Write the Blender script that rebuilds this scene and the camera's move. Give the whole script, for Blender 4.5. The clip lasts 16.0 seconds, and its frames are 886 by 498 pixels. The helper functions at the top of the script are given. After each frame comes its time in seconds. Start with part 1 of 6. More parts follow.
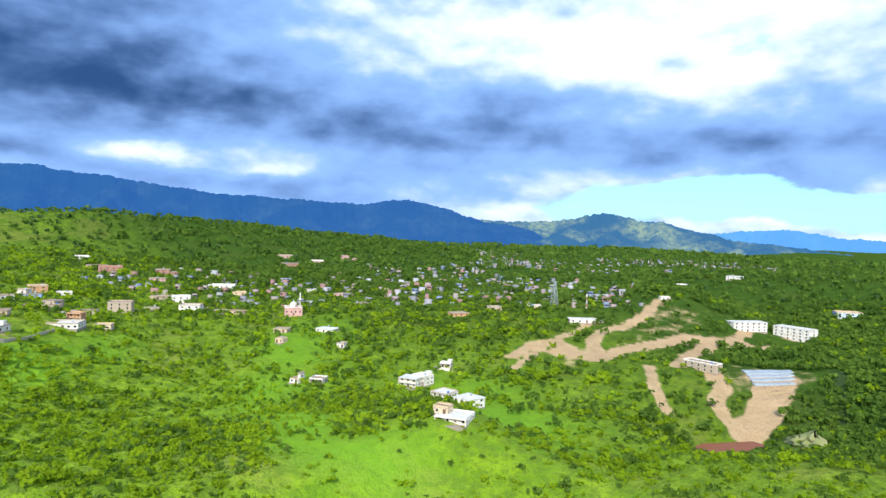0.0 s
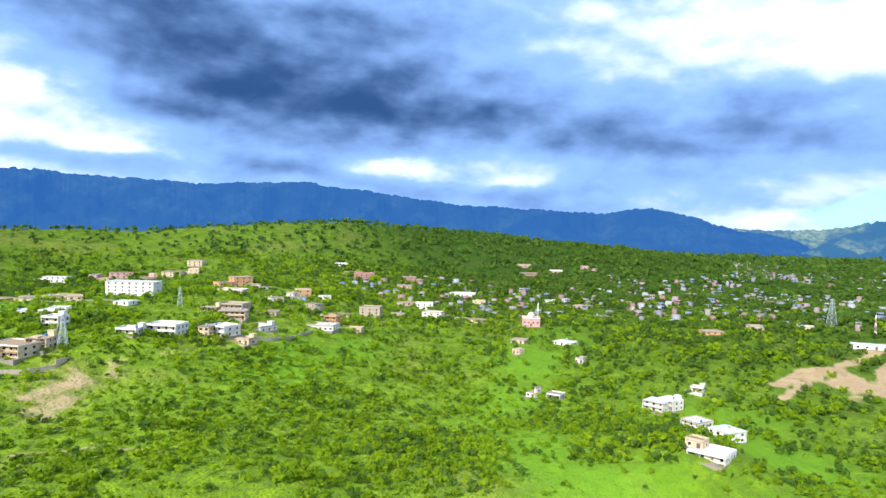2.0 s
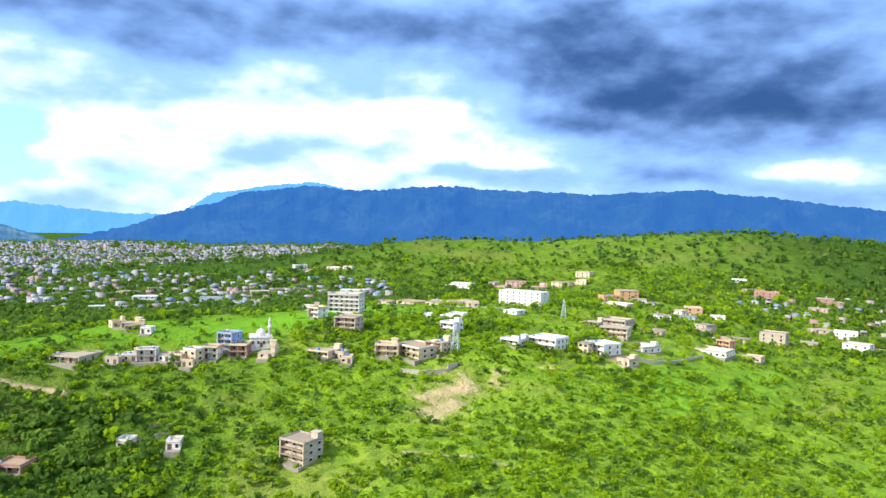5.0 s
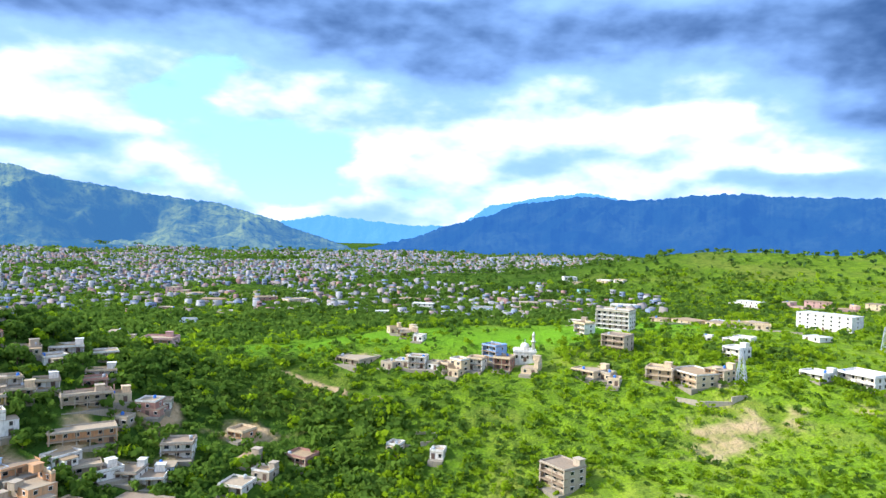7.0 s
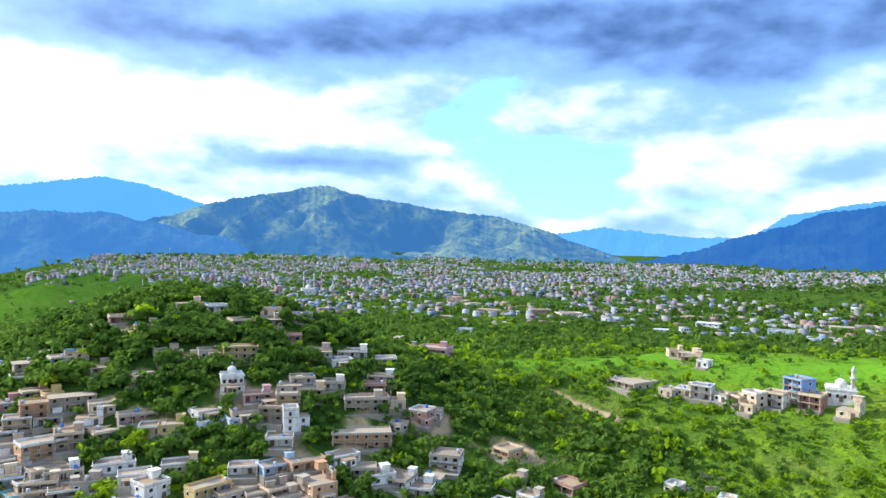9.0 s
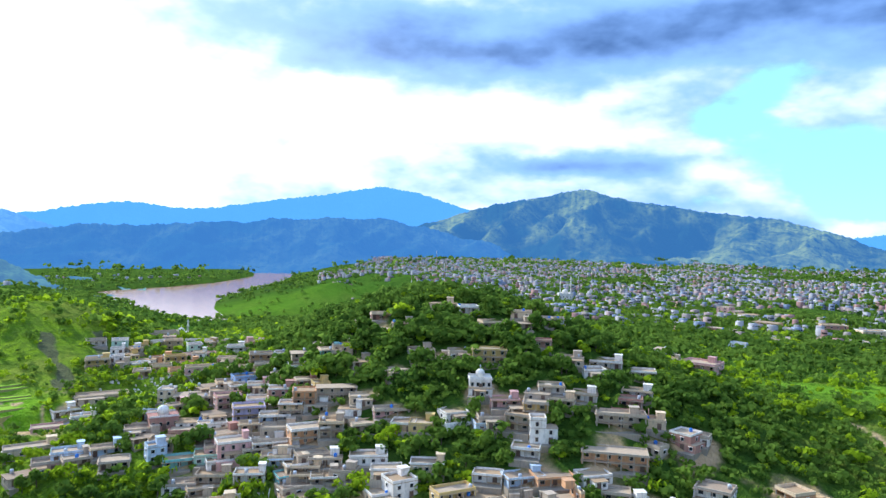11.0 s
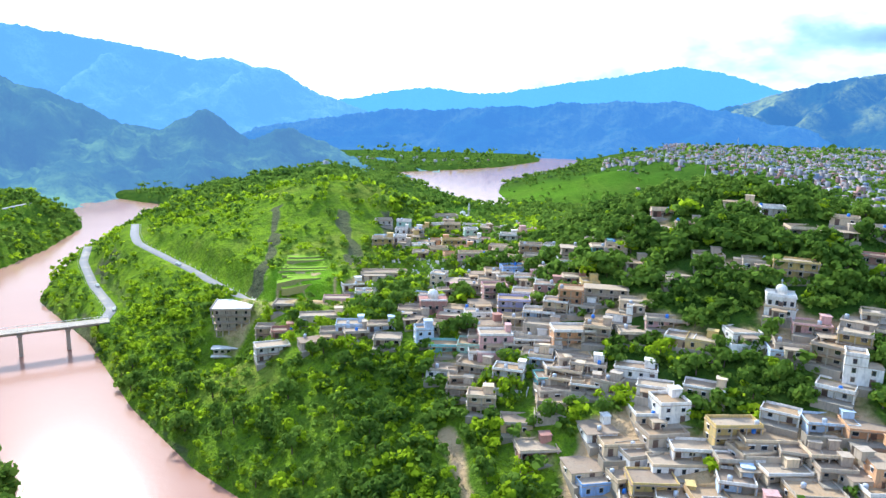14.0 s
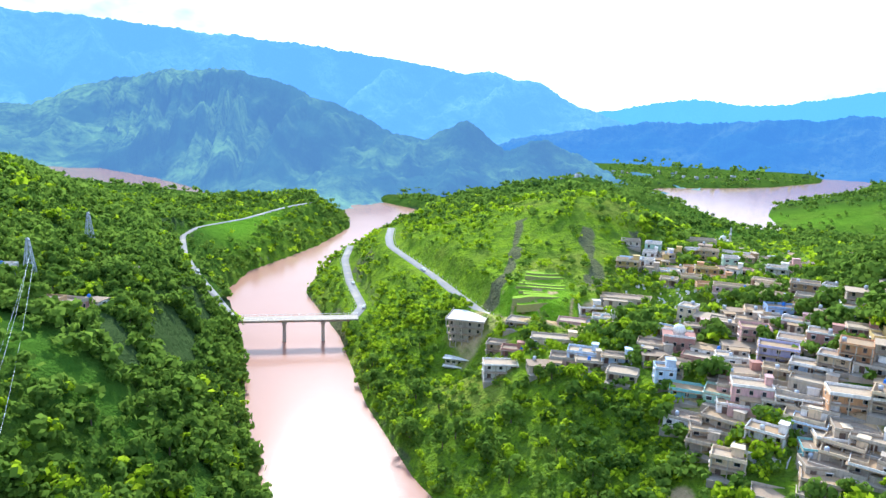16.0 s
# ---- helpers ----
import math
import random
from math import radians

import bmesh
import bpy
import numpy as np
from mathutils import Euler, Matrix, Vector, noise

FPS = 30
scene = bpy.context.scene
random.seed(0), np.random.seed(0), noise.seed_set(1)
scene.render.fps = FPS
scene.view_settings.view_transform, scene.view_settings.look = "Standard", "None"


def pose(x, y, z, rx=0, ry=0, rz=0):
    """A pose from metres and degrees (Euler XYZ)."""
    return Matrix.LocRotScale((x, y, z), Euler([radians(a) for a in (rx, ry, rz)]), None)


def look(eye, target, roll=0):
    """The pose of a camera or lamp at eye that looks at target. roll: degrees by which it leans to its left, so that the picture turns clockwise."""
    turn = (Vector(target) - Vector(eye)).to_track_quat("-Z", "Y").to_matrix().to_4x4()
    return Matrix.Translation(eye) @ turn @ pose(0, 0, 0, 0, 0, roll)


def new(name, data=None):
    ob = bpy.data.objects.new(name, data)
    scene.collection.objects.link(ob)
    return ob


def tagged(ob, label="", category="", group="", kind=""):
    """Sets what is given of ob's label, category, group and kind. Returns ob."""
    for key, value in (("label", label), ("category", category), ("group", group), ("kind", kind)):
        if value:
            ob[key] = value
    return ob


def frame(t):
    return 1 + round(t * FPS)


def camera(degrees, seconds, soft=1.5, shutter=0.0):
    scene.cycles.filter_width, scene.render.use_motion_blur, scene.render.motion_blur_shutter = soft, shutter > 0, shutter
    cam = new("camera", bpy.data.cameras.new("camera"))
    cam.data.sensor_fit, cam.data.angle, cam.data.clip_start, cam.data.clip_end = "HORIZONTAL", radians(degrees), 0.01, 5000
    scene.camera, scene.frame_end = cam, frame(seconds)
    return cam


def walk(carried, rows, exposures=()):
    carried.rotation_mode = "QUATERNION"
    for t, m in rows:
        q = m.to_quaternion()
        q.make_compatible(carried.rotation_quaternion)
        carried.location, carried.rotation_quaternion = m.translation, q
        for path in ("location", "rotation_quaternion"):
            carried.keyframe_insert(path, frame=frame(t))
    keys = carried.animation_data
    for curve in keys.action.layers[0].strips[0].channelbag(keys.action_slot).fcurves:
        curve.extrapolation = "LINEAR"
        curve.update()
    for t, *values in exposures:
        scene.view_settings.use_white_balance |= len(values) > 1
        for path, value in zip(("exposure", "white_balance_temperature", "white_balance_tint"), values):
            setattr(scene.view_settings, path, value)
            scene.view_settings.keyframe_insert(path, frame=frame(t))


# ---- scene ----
cam = camera(65.64, 16.0, soft=1.45)

# seconds, eye x y z in metres, heading (counter-clockwise from +x), tilt, lean in degrees
FLIGHT = (
    (0.0, -52.7, -33.2, 111.6, 0.06, -1.97, 1.69),
    (0.5, -48.2, -32.9, 111.2, 4.38, -1.89, 1.62),
    (1.0, -43.6, -32.9, 111.0, 9.43, -1.82, 1.58),
    (1.5, -38.7, -31.8, 110.9, 14.79, -1.77, 1.47),
    (2.0, -34.3, -30.4, 110.7, 19.84, -1.67, 1.44),
    (2.5, -30.0, -29.4, 110.4, 25.10, -1.55, 1.36),
    (3.0, -25.7, -27.7, 110.1, 30.17, -1.50, 1.33),
    (3.2, -24.3, -27.1, 110.0, 32.29, -1.46, 1.34),
    (5.3, -10.9, -19.1, 112.8, 55.05, -1.67, 1.51),
    (5.5, -9.9, -18.1, 112.9, 57.28, -1.64, 1.50),
    (6.0, -7.2, -15.4, 113.1, 63.07, -1.57, 1.49),
    (6.5, -4.9, -11.8, 112.8, 68.51, -1.46, 1.51),
    (7.0, -2.9, -8.0, 112.9, 74.20, -1.35, 1.53),
    (7.5, -1.3, -4.2, 112.8, 79.73, -1.26, 1.47),
    (8.0, -0.0, 0.0, 113.0, 85.57, -1.16, 1.46),
    (8.5, 0.8, 4.0, 113.1, 91.14, -1.07, 1.39),
    (9.0, 0.9, 8.3, 112.9, 96.99, -0.89, 1.41),
    (9.5, 0.8, 12.9, 112.4, 102.62, -0.71, 1.47),
    (9.7, 0.8, 14.3, 112.4, 104.93, -0.61, 1.51),
    (10.4, 0.2, 20.2, 111.8, 112.63, -0.71, 1.47),
    (11.0, -0.9, 25.1, 111.3, 118.43, -1.01, 1.44),
    (11.4, -1.9, 28.4, 111.0, 121.23, -2.21, 1.42),
    (11.8, -3.0, 31.5, 110.7, 123.01, -5.76, 1.40),
    (12.0, -3.7, 32.8, 110.8, 123.56, -8.86, 1.42),
    (12.5, -5.6, 36.3, 111.5, 125.81, -11.65, 1.36),
    (13.0, -7.7, 40.0, 111.4, 131.20, -11.43, 1.38),
    (13.5, -9.7, 43.1, 111.4, 136.38, -11.28, 1.45),
    (14.0, -11.9, 46.1, 111.3, 141.73, -11.09, 1.51),
    (14.5, -14.4, 48.8, 111.5, 146.88, -11.00, 1.61),
    (15.0, -16.9, 50.8, 111.5, 152.19, -10.86, 1.80),
    (15.5, -19.3, 53.0, 111.6, 157.35, -10.77, 1.95),
    (16.0, -22.6, 55.4, 111.6, 162.55, -10.73, 2.02),
)


def aimed(x, y, z, heading, tilt, lean):
    h, p = radians(heading), radians(tilt)
    ahead = Vector((math.cos(h) * math.cos(p), math.sin(h) * math.cos(p), math.sin(p)))
    return look((x, y, z), Vector((x, y, z)) + ahead, lean)


EXPOSURES = ((0, 0.38, 5800, 10), (5, 0.74, 5850, 10), (9, 0.65, 5550, 10), (12, 0.54, 5400, 10), (14, 0.92, 5450, 10), (16, 1.0, 5450, 10))
walk(cam, [(row[0], aimed(*row[1:])) for row in FLIGHT], EXPOSURES)

# ---- sky and sun ----
SUN_AZIMUTH, SUN_HEIGHT = 172.0, 34.0


class Graph:
    """Short hand for node trees."""

    def __init__(self, tree):
        self.tree = tree
        tree.nodes.clear()

    def add(self, kind, out=0, **given):
        node = self.tree.nodes.new(kind)
        sockets = given.pop("sockets", {})
        for key, value in given.items():
            setattr(node, key, value)
        for key, value in sockets.items():
            self.put(node.inputs[key], value)
        return node if out is None else node.outputs[out]

    def put(self, socket, value):
        if isinstance(value, bpy.types.NodeSocket):
            self.tree.links.new(value, socket)
        else:
            socket.default_value = value

    def math(self, op, a, b=0.0, clamp=False):
        return self.add("ShaderNodeMath", operation=op, use_clamp=clamp, sockets={0: a, 1: b})

    def vec(self, op, a, b=(0, 0, 0), out=0):
        return self.add("ShaderNodeVectorMath", out, operation=op, sockets={0: a, 1: b})

    def mix(self, k, a, b):
        node = self.add("ShaderNodeMix", None, data_type="RGBA")
        self.put(node.inputs[0], k), self.put(node.inputs[6], a), self.put(node.inputs[7], b)
        return node.outputs[2]

    def ramp(self, k, low, high, a=0.0, b=1.0):
        return self.add("ShaderNodeMapRange", interpolation_type="SMOOTHSTEP", sockets={0: k, 1: low, 2: high, 3: a, 4: b})

    def noise(self, at, scale, detail=4.0, rough=0.55, out=0):
        return self.add("ShaderNodeTexNoise", out, sockets={"Vector": at, "Scale": scale, "Detail": detail, "Roughness": rough})


def toward(azimuth, elevation):
    a, e = radians(azimuth), radians(elevation)
    return (math.cos(a) * math.cos(e), math.sin(a) * math.cos(e), math.sin(e))


def make_sky():
    world = bpy.data.worlds.new("sky")
    world.use_nodes = True
    scene.world = world
    g = Graph(world.node_tree)
    way = g.vec("NORMALIZE", g.add("ShaderNodeTexCoord", 0))
    sky = g.add("ShaderNodeTexSky", sky_type="NISHITA", sun_disc=False, sun_elevation=radians(SUN_HEIGHT), sun_rotation=radians(90 - SUN_AZIMUTH), air_density=1.0, dust_density=0.4, ozone_density=3.0)
    clear = g.mix(1.0, sky, sky)
    part = g.add("ShaderNodeSeparateXYZ", None, sockets={0: way})
    up = g.math("MAXIMUM", part.outputs[2], 0.0)
    # cloud texture: broad banks, billows, and a wandering of the outlines
    flat = g.vec("MULTIPLY", way, (1.0, 1.0, 2.1))
    flat = g.vec("ADD", flat, (3.1, 7.4, 0.0))
    big = g.noise(flat, 2.6, 3.0, 0.5)
    fine = g.noise(flat, 7.5, 8.0, 0.56)
    above = g.noise(g.vec("ADD", flat, (-0.012, 0.0, 0.045)), 7.5, 4.0, 0.5)
    below = g.noise(flat, 7.5, 4.0, 0.5)
    lit = g.math("SUBTRACT", below, above)
    stray = g.add("ShaderNodeTexNoise", 1, sockets={"Vector": flat, "Scale": 4.5, "Detail": 6.0, "Roughness": 0.58})
    bent = g.vec("ADD", way, g.vec("MULTIPLY", g.vec("SUBTRACT", stray, (0.5, 0.5, 0.5)), (0.16, 0.16, 0.07)))
    bent_up = g.add("ShaderNodeSeparateXYZ", None, sockets={0: bent}).outputs[2]

    def lobe(azimuth, elevation, wide, high, amount):
        """A soft patch of sky: bearing and height of its middle, its half widths in degrees."""
        a = radians(azimuth)
        across = g.vec("DOT_PRODUCT", bent, (-math.sin(a), math.cos(a), 0), out=1)
        ahead = g.ramp(g.vec("DOT_PRODUCT", way, (math.cos(a), math.sin(a), 0), out=1), 0.0, 0.4)
        u = g.math("DIVIDE", across, math.sin(radians(wide)))
        v = g.math("DIVIDE", g.math("SUBTRACT", bent_up, math.sin(radians(elevation))), math.sin(radians(high)))
        fall = g.math("EXPONENT", g.math("MULTIPLY", g.math("ADD", g.math("MULTIPLY", u, u), g.math("MULTIPLY", v, v)), -1.0))
        return g.math("MULTIPLY", g.math("MULTIPLY", fall, ahead), amount)

    def total(*items):
        out = items[0]
        for item in items[1:]:
            out = g.math("ADD", out, item)
        return out

    dark = total(lobe(36, 9.8, 12, 3.6, 0.56), lobe(20, 9.0, 14, 3.2, 0.66), lobe(-2, 7.8, 14, 2.6, 0.62), lobe(-24, 6.0, 12, 2.2, 0.60), lobe(28, 15, 14, 4.5, 0.34),
                 lobe(12, 2.6, 18, 2.0, 0.46), lobe(32, 3.6, 14, 1.4, 0.22), lobe(46, 15, 13, 3.5, 0.46), lobe(36, 4.6, 9, 0.9, 0.30), lobe(50, 4.6, 5, 0.8, 0.34), lobe(-36, 9, 9, 4, 0.22),
                 lobe(64, 16, 11, 2.6, 0.30), lobe(82, 17.5, 12, 2.6, 0.44), lobe(104, 16, 14, 2.4, 0.40), lobe(126, 15.5, 12, 2.4, 0.42), lobe(76, 13.2, 6, 1.6, 0.28),
                 lobe(109, 6.3, 6, 1.0, 0.50), lobe(101, 6.0, 4, 0.8, 0.26), lobe(64, 6.0, 7, 0.9, 0.18), lobe(56, 7.6, 4, 0.7, 0.26), lobe(168, 7.0, 5, 1.0, 0.10), lobe(-14, 19, 12, 2.0, 0.1))
    gap = total(lobe(88, 6.2, 6.5, 3.4, 0.62), lobe(-24, 2.4, 15, 1.5, 0.95), lobe(94, 11, 5, 2.2, 0.42), lobe(90, 13, 4, 1.6, 0.2), lobe(82, 3.0, 10, 1.3, 0.45), lobe(98, 3.6, 5, 1.4, 0.3), lobe(94, 8.8, 4, 1.4, 0.2))
    glare = total(lobe(152, 10, 20, 8, 0.6), lobe(166, 13, 26, 7, 0.34), lobe(124, 10.5, 11, 2.4, 0.15))
    halo = lobe(172, 25, 12, 7, 1.0)
    bright = total(lobe(6, 2.6, 6, 0.7, 0.5), lobe(23, 4.7, 4, 0.8, 0.85), lobe(15, 4.0, 4, 0.7, 0.75), lobe(55, 9.0, 4, 1.5, 0.75), lobe(46, 5.4, 5, 0.8, 0.4), lobe(-14, 14.5, 12, 3.0, 0.75), lobe(2, 16.5, 9, 2.4, 0.2),
                   lobe(60, 8.6, 6, 1.6, 0.25), lobe(72, 9.5, 9, 2.6, 0.12), lobe(108, 9.6, 6, 2.0, 0.55), lobe(122, 9.5, 8, 2.6, 0.22), lobe(98, 6.2, 3, 1.2, 0.3), lobe(-6, 1.6, 5, 0.7, 0.4))
    rough_edge = total(g.math("MULTIPLY", g.math("SUBTRACT", big, 0.5), 0.9), g.math("MULTIPLY", g.math("SUBTRACT", fine, 0.5), 1.0))
    cover = total(rough_edge, g.math("MULTIPLY", dark, 0.5), g.math("MULTIPLY", glare, 0.6), g.math("MULTIPLY", gap, -1.0), 0.42)
    thick = g.ramp(cover, -0.02, 0.20)
    shade = total(g.math("MULTIPLY", dark, 1.0), g.math("MULTIPLY", g.math("SUBTRACT", big, 0.5), 0.6), g.math("MULTIPLY", g.math("SUBTRACT", fine, 0.5), 0.55), g.math("MULTIPLY", lit, -1.3), g.math("MULTIPLY", g.ramp(up, 0.06, 0.30), 0.12), 0.245)
    shade = g.math("SUBTRACT", shade, g.math("ADD", g.math("MULTIPLY", glare, 0.8), g.math("MULTIPLY", bright, 0.6)))
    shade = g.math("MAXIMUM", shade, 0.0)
    cloud = g.mix(g.ramp(shade, 0.0, 0.50), (0.90, 0.94, 1.0, 1), (0.29, 0.46, 0.80, 1))
    cloud = g.mix(g.ramp(shade, 0.40, 1.28), cloud, (0.03, 0.075, 0.19, 1))
    cloud = g.mix(g.math("MULTIPLY", glare, 0.55, clamp=True), cloud, (1.3, 1.3, 1.28, 1))
    blue = g.mix(1.0, (0, 0, 0, 1), g.vec("MULTIPLY", clear, (0.10, 0.125, 0.14)))
    blue = g.mix(0.7, blue, (0.42, 0.82, 1.0, 1))
    both = g.mix(thick, blue, cloud)
    both = g.mix(halo, both, (1.5, 1.47, 1.42, 1))
    back = g.add("ShaderNodeBackground", sockets={"Color": both, "Strength": 1.0})
    g.add("ShaderNodeOutputWorld", None, sockets={"Surface": back})


make_sky()
sun = new("sun", bpy.data.lights.new("sun", "SUN"))
sun.data.energy, sun.data.angle, sun.data.color = 4.0, radians(6.0), (1.0, 0.95, 0.84)
sun.matrix_world = look((0, 0, 900), Vector((0, 0, 900)) - Vector(toward(SUN_AZIMUTH, SUN_HEIGHT)))

# ---- terrain: river at z = 0, heights in metres ----
def value_noise(x, y, cell, seed):
    u, v = np.asarray(x) / cell, np.asarray(y) / cell
    i, j = np.floor(u).astype(np.int64), np.floor(v).astype(np.int64)
    a, b = u - i, v - j
    a, b = a * a * (3 - 2 * a), b * b * (3 - 2 * b)

    def corner(p, q):
        n = (p * 374761393 + q * 668265263 + seed * 144665) & 0x7FFFFFFF
        n = ((n ^ (n >> 13)) * 1274126177) & 0x7FFFFFFF
        return ((n ^ (n >> 16)) & 0xFFFF) / 32767.5 - 1.0

    return (corner(i, j) * (1 - a) + corner(i + 1, j) * a) * (1 - b) + (corner(i, j + 1) * (1 - a) + corner(i + 1, j + 1) * a) * b


def fractal(x, y, cell, seed, octaves=4):
    return sum(value_noise(x, y, cell / 2**k, seed + k) / 2**k for k in range(octaves))


def bump(x, y, cx, cy, high, long, wide, turn=0.0):
    c, s = math.cos(radians(turn)), math.sin(radians(turn))
    u, v = (x - cx) * c + (y - cy) * s, (y - cy) * c - (x - cx) * s
    return high * np.exp(-0.5 * ((u / long) ** 2 + (v / wide) ** 2))


def along(x, y, line):
    """Distance to a bent line minus its half width there; line: x, y, half width."""
    best = np.full(np.shape(x), 1e9)
    for (ax, ay, aw), (bx, by, bw) in zip(line[:-1], line[1:]):
        dx, dy = bx - ax, by - ay
        k = np.clip(((x - ax) * dx + (y - ay) * dy) / (dx * dx + dy * dy), 0, 1)
        best = np.minimum(best, np.hypot(x - ax - k * dx, y - ay - k * dy) - (aw + k * (bw - aw)))
    return best


POND = ((310, -206, 5), (296, -180, 13), (290, -172, 11))
RIVER = ((150, -50, 4), (120, -20, 10), (50, 60, 18), (-20, 95, 22), (-90, 105, 22),
         (-150, 99, 22), (-212, 86, 22), (-272, 82, 22), (-360, 84, 23), (-456, 75, 24), (-510, 90, 24), (-560, 118, 20), (-605, 146, 20), (-700, 196, 26),
         (-800, 235, 52), (-900, 190, 60), (-1020, 60, 55), (-1190, -95, 68), (-1420, -230, 60), (-1900, -380, 60))
LAKE = ((-505, 720, 7), (-560, 664, 10), (-622, 616, 16), (-690, 655, 26), (-778, 700, 40), (-880, 765, 66), (-1000, 850, 112), (-1020, 960, 90), (-1070, 1110, 66), (-1200, 1340, 42), (-1330, 1500, 55), (-1440, 1680, 70))


LOWER_ROAD = ((-355, 113, 11.0), (-374, 122, 11.2), (-428, 124, 12.0), (-485, 130, 14.0), (-520, 140, 17.0))
UPPER_ROAD = ((-500, 166, 33.0), (-455, 154, 34.0), (-428, 149, 33.4), (-400, 153, 31.5), (-360, 158, 29.2), (-326, 161, 27.2), (-297, 164, 25.6), (-280, 171, 26.0), (-262, 190, 32.0), (-258, 203, 35.0), (-270, 215, 37.0), (-262, 228, 38.0), (-235, 232, 38.5))
BANK_ROAD = ((-362, 56, 11.6), (-400, 46, 15.0), (-436, 36, 18.0), (-484, 27, 20.0), (-544, 22, 22.0), (-577, 31, 23.0), (-612, 66, 24.0), (-672, 106, 26.0), (-704, 132, 26.0))


def bench(x, y, z, line, half):
    """Cuts a level shelf for a road into the slope."""
    best, level = np.full(np.shape(x), 1e9), 0 * x
    for (ax, ay, az), (bx, by, bz) in zip(line[:-1], line[1:]):
        dx, dy = bx - ax, by - ay
        k = np.clip(((x - ax) * dx + (y - ay) * dy) / (dx * dx + dy * dy), 0, 1)
        d = np.hypot(x - ax - k * dx, y - ay - k * dy)
        level, best = np.where(d < best, az + k * (bz - az), level), np.minimum(d, best)
    w = np.clip((half + 8 - best) / 7, 0, 1)
    w = w * w * (3 - 2 * w)
    return z * (1 - w) + level * w


def soft_min(a, b, k):
    h = np.clip(0.5 + 0.5 * (b - a) / k, 0, 1)
    return b * (1 - h) + a * h - k * h * (1 - h)


def height(x, y):
    x, y = np.asarray(x, float), np.asarray(y, float)
    far = np.hypot(x, y)
    z = 42 + 0 * x
    # the east: fields in a hollow, terrace with villas, long green hill
    z = z + bump(x, y, 290, -50, -33, 130, 105, 20) + bump(x, y, 285, 115, -9, 80, 50) + bump(x, y, 255, 285, 16, 190, 95, 10) + bump(x, y, 250, 215, 9, 120, 34, -8)
    z = z + bump(x, y, 60, 190, -24, 115, 55, 20) + bump(x, y, 205, 95, -6, 40, 30)
    z = z + bump(x, y, 610, 640, 27, 330, 130, -42) + bump(x, y, 520, 655, 15, 85, 70, -35) + bump(x, y, 410, 735, 8, 110, 80, -30) + bump(x, y, 630, 590, -5, 45, 60, -42) + bump(x, y, 740, 560, 4, 110, 90, -42) + bump(x, y, 900, 470, 46, 300, 190, -40) + bump(x, y, 1120, 230, -11, 130, 110) + bump(x, y, 1180, 230, 34, 260, 200, -30)
    z = z + bump(x, y, 350, 360, 4, 130, 60, -30) + bump(x, y, 105, 345, 10, 110, 70, 5) + bump(x, y, 245, -40, 20, 45, 26, 10) + bump(x, y, 160, 265, 5, 60, 25)
    z = z + bump(x, y, 480, 160, -10, 120, 60)
    # the cleared spur with its round top
    z = z + bump(x, y, 585, -262, 24, 75, 45, -25) + bump(x, y, 580, -330, -22, 130, 60) + bump(x, y, 445, -170, -6, 60, 40) + bump(x, y, 440, -255, -18, 60, 50)
    z = z + bump(x, y, 800, -520, 20, 200, 160)
    # the wooded village hill and its spur
    z = z + bump(x, y, -160, 312, 41, 70, 42, -8) + bump(x, y, -60, 300, -2, 60, 50, -10) + bump(x, y, -150, 240, 3, 60, 40)
    z = z + bump(x, y, -95, 195, -5, 60, 40) + bump(x, y, 25, 265, -8, 50, 30) + bump(x, y, -10, 200, -8, 70, 45)
    # the terraced hill above the road, and the land down to the lake
    z = z + bump(x, y, -384, 270, 29, 52, 40, -22) + bump(x, y, -425, 222, 13, 55, 34, -22) + bump(x, y, -300, 270, -5, 35, 25) + bump(x, y, -520, 520, -24, 130, 100, 40)
    z = z + bump(x, y, -620, 800, 18, 160, 120, 50) + bump(x, y, -280, 165, -9, 60, 30) + bump(x, y, -272, 138, -15, 17, 11, 20)
    z = z + bump(x, y, -560, 330, -12, 120, 80) + bump(x, y, -110, 275, 7, 40, 30)
    # left bank: forest hill, field plateau
    z = z + bump(x, y, -430, -118, 56, 130, 66, 4) + bump(x, y, -250, -60, 12, 90, 60) + bump(x, y, -640, 70, -22, 130, 70) + bump(x, y, -745, -40, -14, 80, 70)
    # wooded hills west of the lake
    z = z + bump(x, y, -760, 440, 4, 90, 50, 40) + bump(x, y, -1250, -420, 24, 330, 150, 10)
    # rolling plain
    z = z + 3.0 * fractal(x, y, 160, 3, 3) + np.clip((far - 500) / 900, 0, 1) * 9 * fractal(x, y, 420, 11, 4)
    z = z + 1.1 * fractal(x, y, 28, 21, 3) + 0.35 * value_noise(x, y, 7, 31)
    z = z - np.clip((far - 1500) / 2000, 0, 1) * 12
    # low ground along the foot of the western mountains
    west = np.maximum(np.clip((-x - 720) / 150, 0, 1) * np.clip((560 - y) / 160, 0, 1), np.clip((-x - 860) / 200, 0, 1) * np.clip((1900 - y) / 500, 0, 1))
    z = z - (z - 8) * west * west * (3 - 2 * west)
    # the water cuts in
    d = along(x, y, RIVER)
    steep = 0.52 + 0.16 * np.tanh((-x - 200) / 60) + 0.1 * fractal(x, y, 45, 41, 3) * np.exp(-np.maximum(d, 0) / 45)
    steep = steep + 0.55 / (1 + np.exp(np.clip((y - 70 + 0.12 * (x + 300)) / 6, -50, 50))) * np.exp(-(((x + 340) / 170) ** 4))
